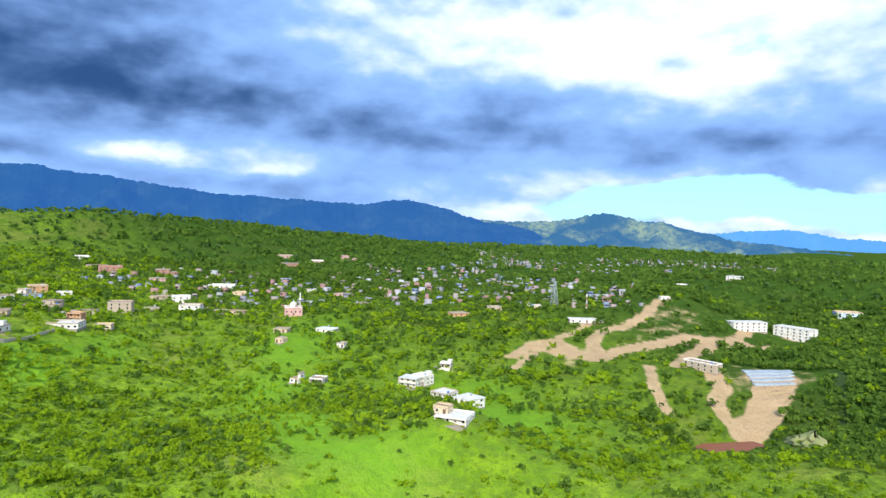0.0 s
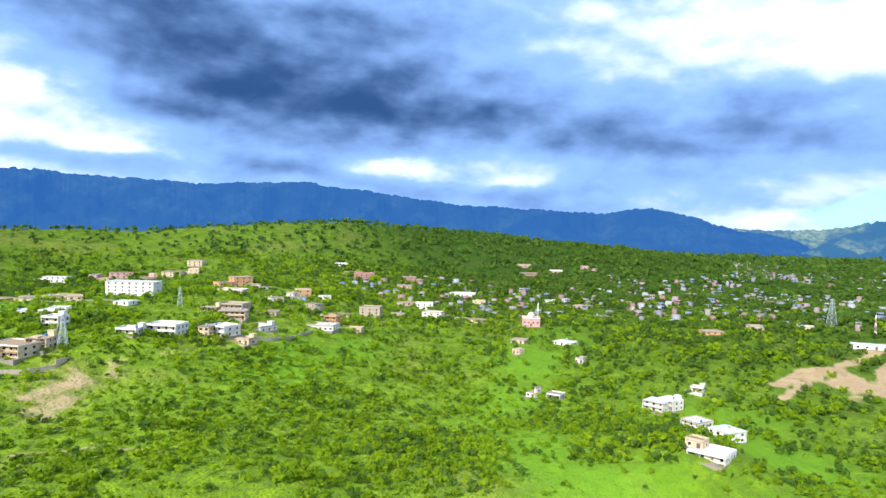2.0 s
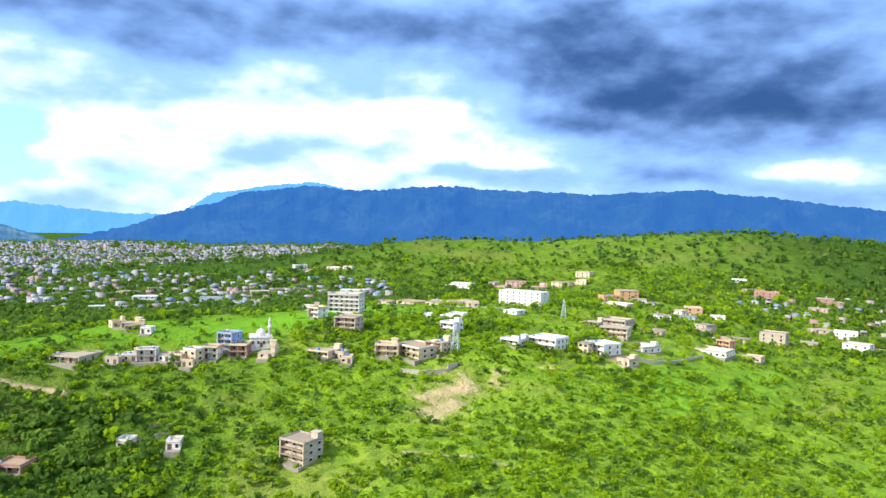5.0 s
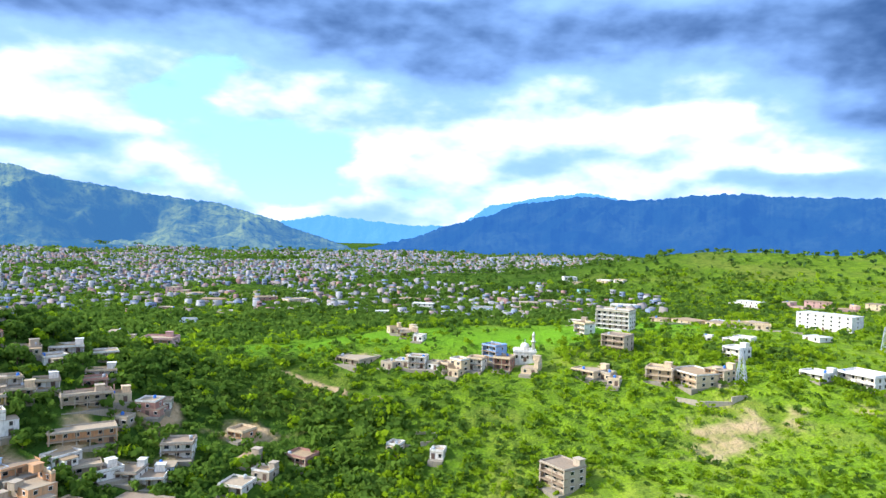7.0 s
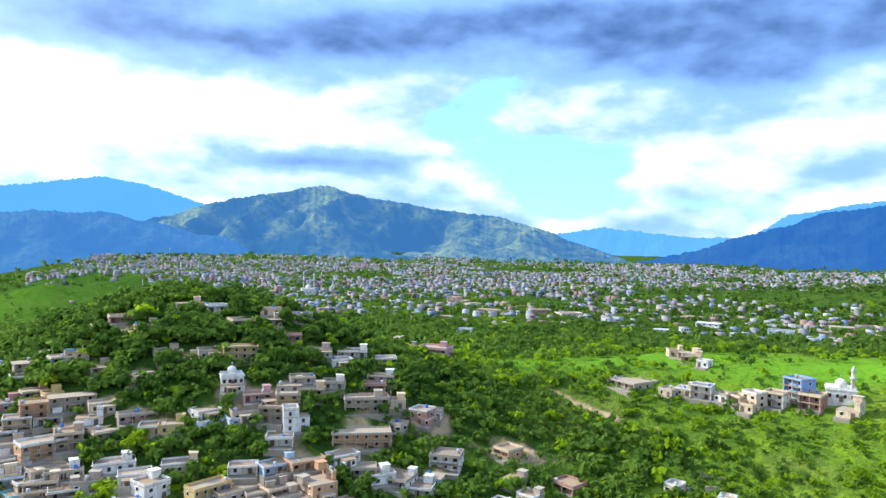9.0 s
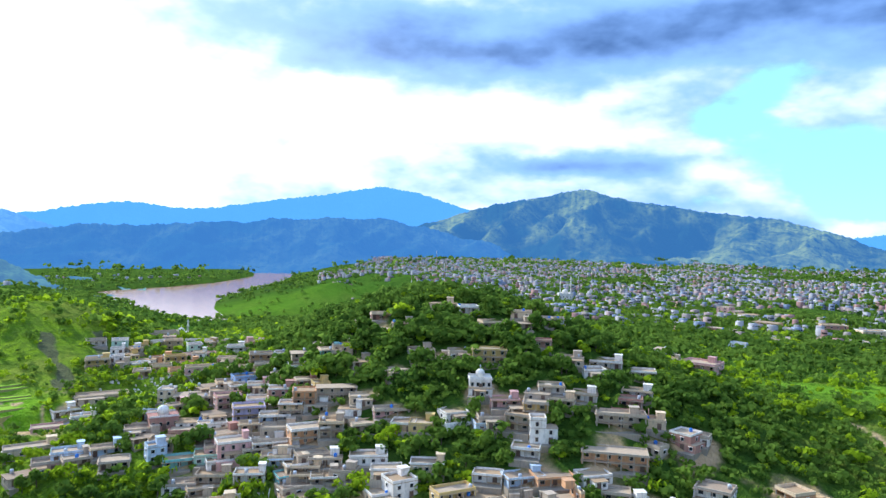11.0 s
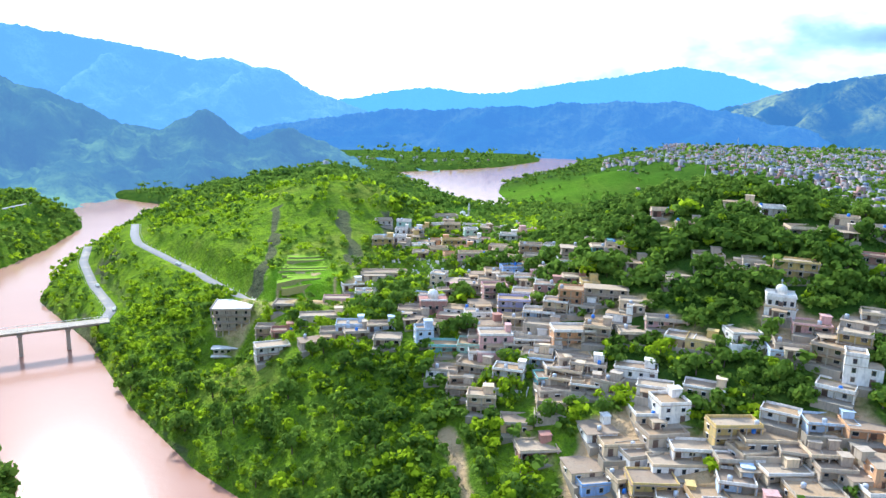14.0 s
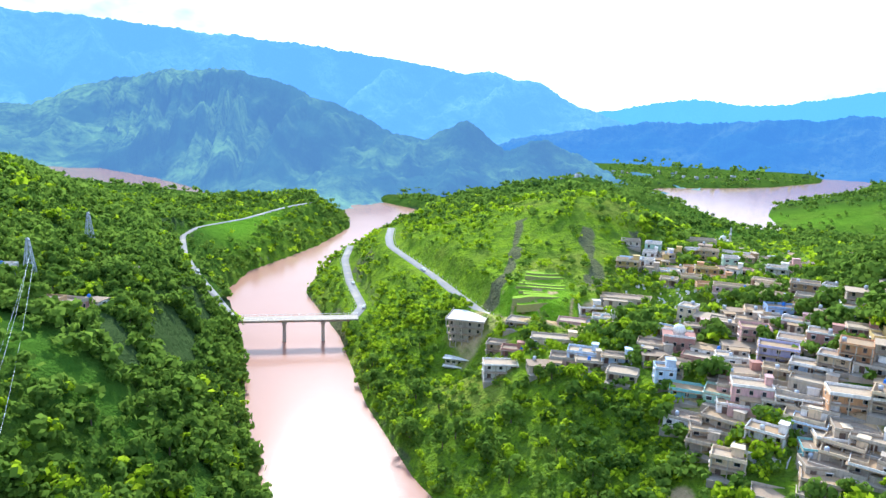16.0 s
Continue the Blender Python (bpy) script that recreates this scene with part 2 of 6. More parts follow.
    z = soft_min(z, 1.0 + np.minimum(d, 45) * steep + np.maximum(d - 45, 0) * np.maximum(steep, 0.5), 8)
    z = z - bump(x, y, -268, 140, 11, 13, 9, 20)
    d2 = along(x, y, LAKE)
    z = soft_min(z, 0.6 + d2 * (0.2 + 0.05 * fractal(x, y, 90, 47, 2)), 6)
    # field terraces on the hill
    t = bump(x, y, -290, 187, 1.3, 18, 13, 30) + bump(x, y, 30, 262, 1.0, 60, 14, 10) + bump(x, y, 40, 225, 0.9, 60, 16)
    step = z / 2.4
    z = z + np.clip(t - 0.3, 0, 0.8) * 2.4 * (np.floor(step) + np.clip((step - np.floor(step)) * 4 - 3, 0, 1) - step)
    for line in (LOWER_ROAD, UPPER_ROAD, BANK_ROAD):
        z = bench(x, y, z, line, 3.6)
    pond = along(x, y, POND)
    z = soft_min(z, 0.5 + pond * 0.35, 6)
    bed = np.minimum(np.minimum(d, d2), pond)
    z = np.where(bed < 3, np.minimum(z, -0.4 + bed * 0.5), z)
    return np.maximum(z, -4)

# ---- materials ----
def material(name, rough=0.9):
    m = bpy.data.materials.new(name)
    m.use_nodes = True
    g = Graph(m.node_tree)
    shader = g.add("ShaderNodeBsdfPrincipled", None, sockets={"Roughness": rough, "Specular IOR Level": 0.5 if rough < 0.5 else 0.12 if rough < 0.99 else 0.0})
    g.add("ShaderNodeOutputMaterial", None, sockets={"Surface": shader.outputs[0]})
    return m, g, shader


def relief(g, shader, value, strength, distance):
    g.put(shader.inputs["Normal"], g.add("ShaderNodeBump", sockets={"Strength": strength, "Distance": distance, "Height": value}))


def ground_material():
    m, g, shader = material("grassland", 1.0)
    at = g.add("ShaderNodeNewGeometry", 0)
    fine, mid, broad = g.noise(at, 0.9, 4), g.noise(at, 0.09, 5), g.noise(at, 0.017, 4)
    grass = g.mix(g.ramp(mid, 0.35, 0.65), (0.15, 0.26, 0.004, 1), (0.30, 0.43, 0.006, 1))
    grass = g.mix(g.ramp(fine, 0.45, 0.75), grass, (0.085, 0.13, 0.010, 1))
    grass = g.mix(g.math("MULTIPLY", g.ramp(broad, 0.52, 0.66), 0.55), grass, (0.36, 0.32, 0.06, 1))
    low = g.noise(at, 0.22, 6, 0.6)
    grass = g.mix(g.math("MULTIPLY", g.ramp(low, 0.46, 0.62), 0.75), grass, (0.11, 0.17, 0.012, 1))
    field = g.add("ShaderNodeAttribute", 2, attribute_name="field")
    grass = g.mix(field, grass, g.mix(fine, (0.14, 0.36, 0.005, 1), (0.27, 0.52, 0.008, 1)))
    rock = g.add("ShaderNodeAttribute", 2, attribute_name="rock")
    stone = g.mix(g.noise(at, 0.25, 6), (0.06, 0.05, 0.035, 1), (0.20, 0.16, 0.11, 1))
    grass = g.mix(g.ramp(g.math("MULTIPLY", rock, g.math("ADD", mid, 0.5)), 0.4, 0.75), grass, stone)
    wood_shade = g.add("ShaderNodeAttribute", 2, attribute_name="wood_shade")
    # darker under trees, and where cloud shade is put into the ground colour
    grass = g.mix(g.math("MULTIPLY", wood_shade, 0.85), grass, g.mix(mid, (0.022, 0.05, 0.012, 1), (0.05, 0.10, 0.018, 1)))
    dirt = g.add("ShaderNodeAttribute", 2, attribute_name="dirt")
    soil = g.mix(mid, (0.36, 0.23, 0.105, 1), (0.64, 0.45, 0.25, 1))
    soil = g.mix(g.math("MULTIPLY", fine, 0.5), soil, (0.50, 0.33, 0.17, 1))
    grass = g.mix(g.ramp(g.math("ADD", dirt, g.math("MULTIPLY", g.math("SUBTRACT", mid, 0.5), 1.1)), 0.3, 0.68), grass, soil)
    g.put(shader.inputs["Base Color"], grass)
    g.put(shader.inputs["Sheen Weight"], g.math("MULTIPLY", g.math("SUBTRACT", 1.0, g.math("MAXIMUM", dirt, wood_shade), clamp=True), 0.2))
    g.put(shader.inputs["Sheen Roughness"], 0.6), g.put(shader.inputs["Sheen Tint"], (0.72, 0.9, 0.2, 1))
    relief(g, shader, g.math("ADD", fine, g.math("ADD", g.math("MULTIPLY", mid, 3.0), g.math("MULTIPLY", low, 2.0))), 0.9, 1.3)
    return m


GRASSLAND = ground_material()


def grid_mesh(name, x, y, z, wrap):
    """A sheet over arrays of one shape; wrap closes it along the second axis."""
    rows, cols = x.shape
    i, j = np.meshgrid(np.arange(rows - 1), np.arange(cols if wrap else cols - 1), indexing="ij")
    k = (j + 1) % cols
    faces = np.stack([i * cols + j, i * cols + k, (i + 1) * cols + k, (i + 1) * cols + j], -1).reshape(-1, 4)
    mesh = bpy.data.meshes.new(name)
    mesh.vertices.add(x.size)
    mesh.vertices.foreach_set("co", np.stack([x, y, z], -1).astype(np.float32).ravel())
    mesh.loops.add(faces.size)
    mesh.loops.foreach_set("vertex_index", faces.ravel().astype(np.int32))
    mesh.polygons.add(len(faces))
    mesh.polygons.foreach_set("loop_start", np.arange(0, faces.size, 4, dtype=np.int32))
    mesh.update(calc_edges=True)
    mesh.shade_smooth()
    return mesh


def attribute(mesh, name, values):
    mesh.attributes.new(name, "FLOAT", "POINT").data.foreach_set("value", np.asarray(values, np.float32).ravel())


LOWER_ROAD_W, UPPER_ROAD_W, BANK_ROAD_W = ([(x, y, 3.2) for x, y, z in line] for line in (LOWER_ROAD, UPPER_ROAD, BANK_ROAD))
ROADS = [(LOWER_ROAD_W, 3.0), (UPPER_ROAD_W, 5.0), (BANK_ROAD_W, 1.0)]


SITE_TRACKS = (((393, -80, 2.2), (437, -107, 2.2), (469, -132, 2.2), (504, -157, 2.2)),
               ((417, -82, 4.5), (438, -99, 4.5), (446, -118, 4.5), (427, -125, 4.5), (413, -141, 4.5), (433, -160, 4.5), (449, -188, 4.5), (467, -221, 4.5), (474, -260, 4.5), (472, -291, 4.5)),
               ((427, -112, 5), (420, -135, 5)),
               ((422, -143, 3), (455, -145, 3), (477, -157, 3), (483, -175, 3)),
               ((478, -168, 2), (503, -195, 2), (531, -214, 2), (540, -224, 2)),
               ((396, -170, 3), (364, -163, 3), (346, -162, 3), (332, -162, 3)),
               ((378, -206, 4), (362, -205, 4), (348, -196, 4), (332, -195, 4)),
               ((369, -241, 9), (348, -228, 9), (332, -215, 9), (320, -201, 9)),
               ((460, -235, 5), (426, -207, 5), (398, -190, 5)),
               ((507, -283, 3), (465, -249, 3)),
               ((-157, 164, 1.2), (-144, 158, 1.2), (-131, 151, 1.2)),
               ((19, 297, 0.2), (33, 286, 0.2), (45, 277, 0.2)),
               ((11, 305, 0.2), (29, 291, 0.2), (40, 281, 0.2), (62, 269, 0.2)),
               ((129, 178, 0.1), (146, 157, 0.1), (152, 132, 0.1)))


def dirt_at(x, y, yards=True):
    d = 0 * x
    for line in SITE_TRACKS:
        d = np.maximum(d, np.clip(0.62 - along(x, y, line) / 6.0, 0, 1))
    d = d + bump(x, y, 500, -215, 0.45, 45, 22, -40) + bump(x, y, 415, -128, 0.5, 30, 9, -30)
    d = d + bump(x, y, 165, 205, 0.45, 25, 12, 20) + bump(x, y, 245, 195, 0.35, 60, 7, -5)
    d = d + bump(x, y, -110, 160, 0.8, 4, 24, 15) + bump(x, y, 0, 258, 0.55, 14, 7) + bump(x, y, -258, 180, 0.7, 16, 6, 30) + bump(x, y, -33, 262, 0.7, 6, 9)
    for hx, hy, hr in FOOTPRINTS if yards else ():
        near = (np.abs(x - hx) < hr * 3) & (np.abs(y - hy) < hr * 3)
        d = d + np.where(near, 0.62 * np.exp(-0.5 * ((x - hx) ** 2 + (y - hy) ** 2) / (hr * 0.8) ** 2), 0)
    near = np.hypot(x + 290, y - 187) < 60
    if np.any(near):
        step = height(x, y) / 2.4
        d = d + np.where(near & (step - np.floor(step) > 0.62), bump(x, y, -290, 187, 0.75, 20, 14, 30), 0)
    return d + bump(x, y, 1000, 520, 0.6, 25, 12) + bump(x, y, 270, 330, 0.4, 40, 3, 5)


def field_at(x, y):
    f = bump(x, y, 300, -65, 1.0, 52, 26, 15) + bump(x, y, 205, 0, 0.8, 45, 20, 30) + bump(x, y, 150, 320, 1.0, 45, 15, 5) + bump(x, y, 250, 370, 1.0, 50, 18)
    f = f + bump(x, y, 60, 345, 0.9, 60, 16) + bump(x, y, 10, 430, 0.7, 90, 25, 10) + bump(x, y, -590, 60, 1.0, 60, 16, -25) + bump(x, y, 400, 60, 0.6, 80, 22)
    f = f + bump(x, y, -288, 186, 0.7, 16, 12, 20) + bump(x, y, -520, 480, 0.8, 60, 30) + bump(x, y, -630, 810, 0.72, 160, 95, 50) + bump(x, y, 300, 165, 0.5, 60, 14) + bump(x, y, -215, 5, 0.9, 26, 9, 60)
    return np.clip(f + 0.25 * fractal(x, y, 30, 77, 2) * (f > 0.2), 0, 1)


# Tree cover, plus darker patches that stand for cloud shade on far land.
def wood_shade_at(x, y):
    far = np.hypot(x, y)
    w = np.exp(-(((x + 150) / 110) ** 2 + ((y - 275) / 70) ** 4)) + bump(x, y, -15, 240, 0.7, 75, 50) + bump(x, y, 345, -290, 1.0, 80, 36, 25) + bump(x, y, 250, -235, 0.7, 60, 40) + bump(x, y, 0, 560, 0.65, 260, 150) + bump(x, y, 200, 480, 0.5, 160, 60) + bump(x, y, 60, 950, 0.75, 650, 300) + bump(x, y, 900, 60, 0.7, 300, 220) + bump(x, y, -490, -75, 1.0, 150, 70, 12) + bump(x, y, -1000, 400, 1.1, 420, 260, 20) + bump(x, y, -250, 1150, 0.75, 500, 350)
    w = w + bump(x, y, -230, 40, 0.8, 70, 45) + bump(x, y, 720, -420, 1.0, 260, 130, -30) + bump(x, y, -170, 150, 0.4, 60, 30) + bump(x, y, -1300, 0, 1.0, 500, 420)
    # first bump: cloud shade painted on the right of the long green hill
    w = w + bump(x, y, 1120, 260, 0.75, 330, 240, -30) + bump(x, y, -1350, 800, 1.0, 420, 260, 40) + bump(x, y, 1300, -300, 0.9, 600, 350) + np.clip((-x - 830) / 120, 0, 1) - bump(x, y, -620, 800, 0.8, 190, 120, 50) + bump(x, y, -400, -15, 0.9, 120, 50)
    w = w + np.clip((far - 620) / 160, 0, 1) * np.clip((0.38 * x - y) / 150, 0, 1) * (x > 0) * 0.85 + np.clip((far - 760) / 300, 0, 1) * np.clip((y - 0.9 * np.abs(x)) / 200, 0, 1) * 0.45
    return np.clip(w + np.clip((far - 1300) / 900, 0, 1) * 0.8, 0, 1)


CRAGS = (((-372, 210, 2.2), (-351, 199, 2.4), (-314, 179, 2.4), (-308, 172, 2.0)), ((-340, 234, 2.0), (-324, 227, 2.4), (-286, 211, 2.0)), ((-336, 261, 0.8), (-297, 239, 1.2)), ((-300, 36, 5), (-262, 34, 6)), ((-352, 40, 4), (-330, 44, 4)), ((-250, 20, 5), (-232, 24, 5)), ((372, -276, 2), (352, -270, 3), (330, -262, 2)), ((318, -252, 1), (300, -243, 2)))


def crags(x, y):
    d = np.full(np.shape(x), 99.0)
    for line in CRAGS:
        d = np.minimum(d, along(x, y, line))
    return np.clip(1.0 - (d + 3.0 * fractal(x, y, 14, 33, 3)) / 2.5, 0, 1)


def make_ground():
    turn = np.linspace(0, 2 * np.pi, 760, endpoint=False)
    reach = np.r_[0.3, 10, 22 * (4850 / 22) ** np.linspace(0, 1, 425)]
    r, a = np.meshgrid(reach, turn, indexing="ij")
    x, y = -15 + r * np.cos(a), 20 + r * np.sin(a)
    z = height(x, y)
    mesh = grid_mesh("ground", x, y, z, True)
    dx, dz = 4.0, height(x + 4.0, y) - z
    slope = np.hypot(dz, height(x, y + 4.0) - z) / dx
    attribute(mesh, "dirt", np.clip(dirt_at(x, y), 0, 1))
    attribute(mesh, "field", field_at(x, y))
    attribute(mesh, "wood_shade", wood_shade_at(x, y))
    attribute(mesh, "rock", np.clip(np.clip((slope - 0.62) * 2.0, 0, 1) * np.clip(0.35 + fractal(x, y, 60, 91, 3), 0, 1) * (1 - bump(x, y, -330, 205, 1.0, 75, 50, 25)) + crags(x, y), 0, 1))
    mesh.materials.append(GRASSLAND)
    return tagged(new("ground", mesh), "green hilly ground with grass, fields and bare soil", "ground", kind="structure")


FOOTPRINTS = []


def make_water():
    m, g, shader = material("muddy_water", 0.14)
    at = g.add("ShaderNodeNewGeometry", 0)
    g.put(shader.inputs["Base Color"], g.mix(g.noise(at, 0.012, 4), (0.34, 0.165, 0.105, 1), (0.42, 0.22, 0.145, 1)))
    g.put(shader.inputs["Specular IOR Level"], 0.17)
    relief(g, shader, g.noise(at, 0.35, 5, 0.6), 0.10, 0.4)
    mud, gm, mud_shader = material("thick_mud", 0.5)
    gm.put(mud_shader.inputs["Base Color"], gm.mix(gm.noise(gm.add("ShaderNodeNewGeometry", 0), 0.1, 4), (0.20, 0.065, 0.03, 1), (0.30, 0.11, 0.055, 1)))
    for name, line, label in (("water_river", RIVER, "brown muddy river winding through the gorge"), ("water_pond", POND, "small red-brown muddy pool"), ("water_lake", LAKE, "grey-brown reservoir below green slopes")):
        p = np.array(line, float)
        out = np.gradient(p[:, :2], axis=0)
        out /= np.linalg.norm(out, axis=1)[:, None]
        side = np.stack([-out[:, 1], out[:, 0]], -1) * (p[:, 2:3] * 1.25 + 8)
        rows = np.stack([p[:, :2] + side, p[:, :2] - side])
        mesh = grid_mesh(name, rows[..., 0], rows[..., 1], 0 * rows[..., 0] + (0.0 if line is RIVER else 0.03), False)
        mesh.materials.append(mud if line is POND else m)
        tagged(new(name, mesh), label, "water", kind="structure")


make_water()


# ---- far mountains, blue air haze put in as emission ----
def mountain_haze_material(name, low, high, haze_glow, strength):
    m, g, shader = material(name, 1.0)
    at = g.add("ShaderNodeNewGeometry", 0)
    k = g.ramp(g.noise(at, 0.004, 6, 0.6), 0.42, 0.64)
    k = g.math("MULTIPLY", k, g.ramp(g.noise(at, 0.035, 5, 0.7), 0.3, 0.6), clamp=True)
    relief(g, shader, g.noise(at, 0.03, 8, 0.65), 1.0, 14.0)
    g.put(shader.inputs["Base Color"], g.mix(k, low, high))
    # self-lit blue stands in for the haze before the slopes
    g.put(shader.inputs["Emission Color"], haze_glow), g.put(shader.inputs["Emission Strength"], strength)
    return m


def mountain_range(label, ground_mat, start, end, distance, depth, seed, peaks, floor=-2.2, bulge=1.25):
    """A range between two bearings; peaks: bearing and elevation in degrees."""
    n, rows = int((end - start) * 12), 70
    bearing = np.linspace(start, end, n)
    p = np.array(sorted(peaks))
    top = np.interp(bearing, np.r_[start, p[:, 0], end], np.r_[floor, p[:, 1], floor])
    soft = np.exp(-0.5 * (np.arange(-14, 15) / 2.2) ** 2)
    top = np.convolve(np.pad(top, 14, mode="edge"), soft / soft.sum(), mode="valid")
    top = top + 0.13 * fractal(bearing * 100, 0 * bearing + seed * 37, 220, seed, 4) + 0.05 * value_noise(bearing * 100, 0 * bearing, 14, seed + 5)
    k = np.linspace(0, 1, rows)[:, None]
    if isinstance(distance, tuple):
        distance = np.interp(bearing, [b for b, _ in distance], [d for _, d in distance])[None]
    if isinstance(depth, tuple):
        depth = np.interp(bearing, [b for b, _ in depth], [w for _, w in depth])[None]
    d = distance + depth * (k - 0.62)
    a = np.radians(bearing)[None] + 0 * k
    x, y = d * np.cos(a), d * np.sin(a)
    crest = 112 + distance * np.tan(np.radians(top))[None]
    shape = np.where(k < 0.62, (k / 0.62) ** bulge, 1 - (np.maximum(k - 0.62, 0) / 0.38) ** 1.4)
    along_ridge = distance * a
    ribs = 1 - np.abs(fractal(along_ridge + 0.35 * d, 0.45 * d, 300, seed, 4))
    side = np.clip(4 * shape * (1 - shape), 0, 1)
    z = -8 + (crest + 8) * shape * (1 - side * 0.65 * (0.75 - ribs)) + side * 18 * fractal(x, y, 90, seed + 9, 3) + 3.0 * fractal(x, y, 16, seed + 13, 2)
    mesh = grid_mesh("mountain", x, y, z + 0 * x, False)
    mesh.materials.append(ground_mat)
    return tagged(new("backdrop", mesh), label, "mountain", kind="structure")


# last colour and number of each: its painted haze, stronger for paler ranges
NEAR_BLUE = mountain_haze_material("hazy_forested_mountain", (0.006, 0.016, 0.012, 1), (0.02, 0.035, 0.02, 1), (0.026, 0.095, 0.29, 1), 1.0)
# yellow-green patches here also paint sunlit faces
SUNLIT = mountain_haze_material("hazy_green_mountain", (0.012, 0.03, 0.015, 1), (0.20, 0.21, 0.03, 1), (0.06, 0.18, 0.42, 1), 0.62)
HAZY = mountain_haze_material("hazy_mountain", (0.02, 0.03, 0.03, 1), (0.03, 0.05, 0.05, 1), (0.12, 0.36, 0.80, 1), 0.85)
FLANK = mountain_haze_material("hazy_wooded_flank", (0.018, 0.05, 0.022, 1), (0.15, 0.24, 0.05, 1), (0.08, 0.17, 0.33, 1), 0.72)
LOW_BLUE = mountain_haze_material("hazy_forest_ridge", (0.008, 0.025, 0.016, 1), (0.04, 0.06, 0.025, 1), (0.05, 0.15, 0.36, 1), 0.95)
GORGE_BLUE = mountain_haze_material("misty_forest_mountain", (0.015, 0.035, 0.02, 1), (0.08, 0.12, 0.05, 1), (0.10, 0.25, 0.55, 1), 1.0)
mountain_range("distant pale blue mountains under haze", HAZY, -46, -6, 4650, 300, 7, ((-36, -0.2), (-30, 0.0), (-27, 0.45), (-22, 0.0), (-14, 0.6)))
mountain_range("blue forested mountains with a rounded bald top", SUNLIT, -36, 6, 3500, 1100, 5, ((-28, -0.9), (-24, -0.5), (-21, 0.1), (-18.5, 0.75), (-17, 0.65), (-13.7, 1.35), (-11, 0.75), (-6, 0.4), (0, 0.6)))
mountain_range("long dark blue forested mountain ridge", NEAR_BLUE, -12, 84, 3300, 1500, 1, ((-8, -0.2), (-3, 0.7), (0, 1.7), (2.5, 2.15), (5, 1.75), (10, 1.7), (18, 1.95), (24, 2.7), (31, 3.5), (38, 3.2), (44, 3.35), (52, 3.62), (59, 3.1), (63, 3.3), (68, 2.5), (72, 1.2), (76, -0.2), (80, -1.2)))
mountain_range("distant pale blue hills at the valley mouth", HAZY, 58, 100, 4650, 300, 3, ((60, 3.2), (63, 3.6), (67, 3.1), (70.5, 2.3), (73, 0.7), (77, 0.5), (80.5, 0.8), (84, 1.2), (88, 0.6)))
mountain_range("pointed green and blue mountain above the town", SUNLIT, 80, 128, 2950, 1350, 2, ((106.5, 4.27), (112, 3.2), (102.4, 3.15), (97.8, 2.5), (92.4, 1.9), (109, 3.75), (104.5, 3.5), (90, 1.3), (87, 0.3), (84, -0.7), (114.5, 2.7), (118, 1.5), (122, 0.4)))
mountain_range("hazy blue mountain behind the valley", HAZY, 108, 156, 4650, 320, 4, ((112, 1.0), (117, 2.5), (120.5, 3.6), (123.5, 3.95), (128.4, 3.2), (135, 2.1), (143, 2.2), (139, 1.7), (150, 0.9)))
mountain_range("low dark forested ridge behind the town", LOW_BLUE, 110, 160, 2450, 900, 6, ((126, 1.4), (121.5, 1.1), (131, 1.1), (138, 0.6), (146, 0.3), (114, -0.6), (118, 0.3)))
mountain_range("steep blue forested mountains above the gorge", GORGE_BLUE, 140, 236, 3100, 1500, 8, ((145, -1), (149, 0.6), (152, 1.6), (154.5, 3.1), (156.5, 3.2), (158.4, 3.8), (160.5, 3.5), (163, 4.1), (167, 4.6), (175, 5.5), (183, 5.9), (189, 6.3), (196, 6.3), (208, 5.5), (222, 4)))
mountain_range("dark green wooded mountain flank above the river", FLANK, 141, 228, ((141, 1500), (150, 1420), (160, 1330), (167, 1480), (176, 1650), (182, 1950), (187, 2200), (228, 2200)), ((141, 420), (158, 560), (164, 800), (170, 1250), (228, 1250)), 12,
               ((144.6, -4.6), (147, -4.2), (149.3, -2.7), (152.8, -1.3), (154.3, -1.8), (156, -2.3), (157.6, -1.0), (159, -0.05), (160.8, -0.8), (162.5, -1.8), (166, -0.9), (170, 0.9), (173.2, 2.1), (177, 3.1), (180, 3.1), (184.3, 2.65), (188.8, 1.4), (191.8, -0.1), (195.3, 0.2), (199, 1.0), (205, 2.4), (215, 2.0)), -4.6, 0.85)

# ---- building kit ----
BOX = ((0, 3, 2, 1), (4, 5, 6, 7), (0, 1, 5, 4), (1, 2, 6, 5), (2, 3, 7, 6), (3, 0, 4, 7))


def boxes(name, blocks, mat, taper=0.0):
    """One mesh of boxes: x0, x1, y0, y1, z0, z1 each, with small chamfers given by taper at the top."""
    verts, faces = [], []
    for x0, x1, y0, y1, z0, z1 in blocks:
        n, t = len(verts), taper
        verts += [(x0, y0, z0), (x1, y0, z0), (x1, y1, z0), (x0, y1, z0), (x0 + t, y0 + t, z1), (x1 - t, y0 + t, z1), (x1 - t, y1 - t, z1), (x0 + t, y1 - t, z1)]
        faces += [tuple(n + k for k in face) for face in BOX]
    mesh = bpy.data.meshes.new(name)
    mesh.from_pydata(verts, [], faces)
    mesh.materials.append(mat)
    return mesh


def part(name, mesh, parent, at=None, label=""):
    ob = new(name, mesh)
    ob.parent = parent
    if at is not None:
        ob.matrix_basis = at
    return tagged(ob, label)


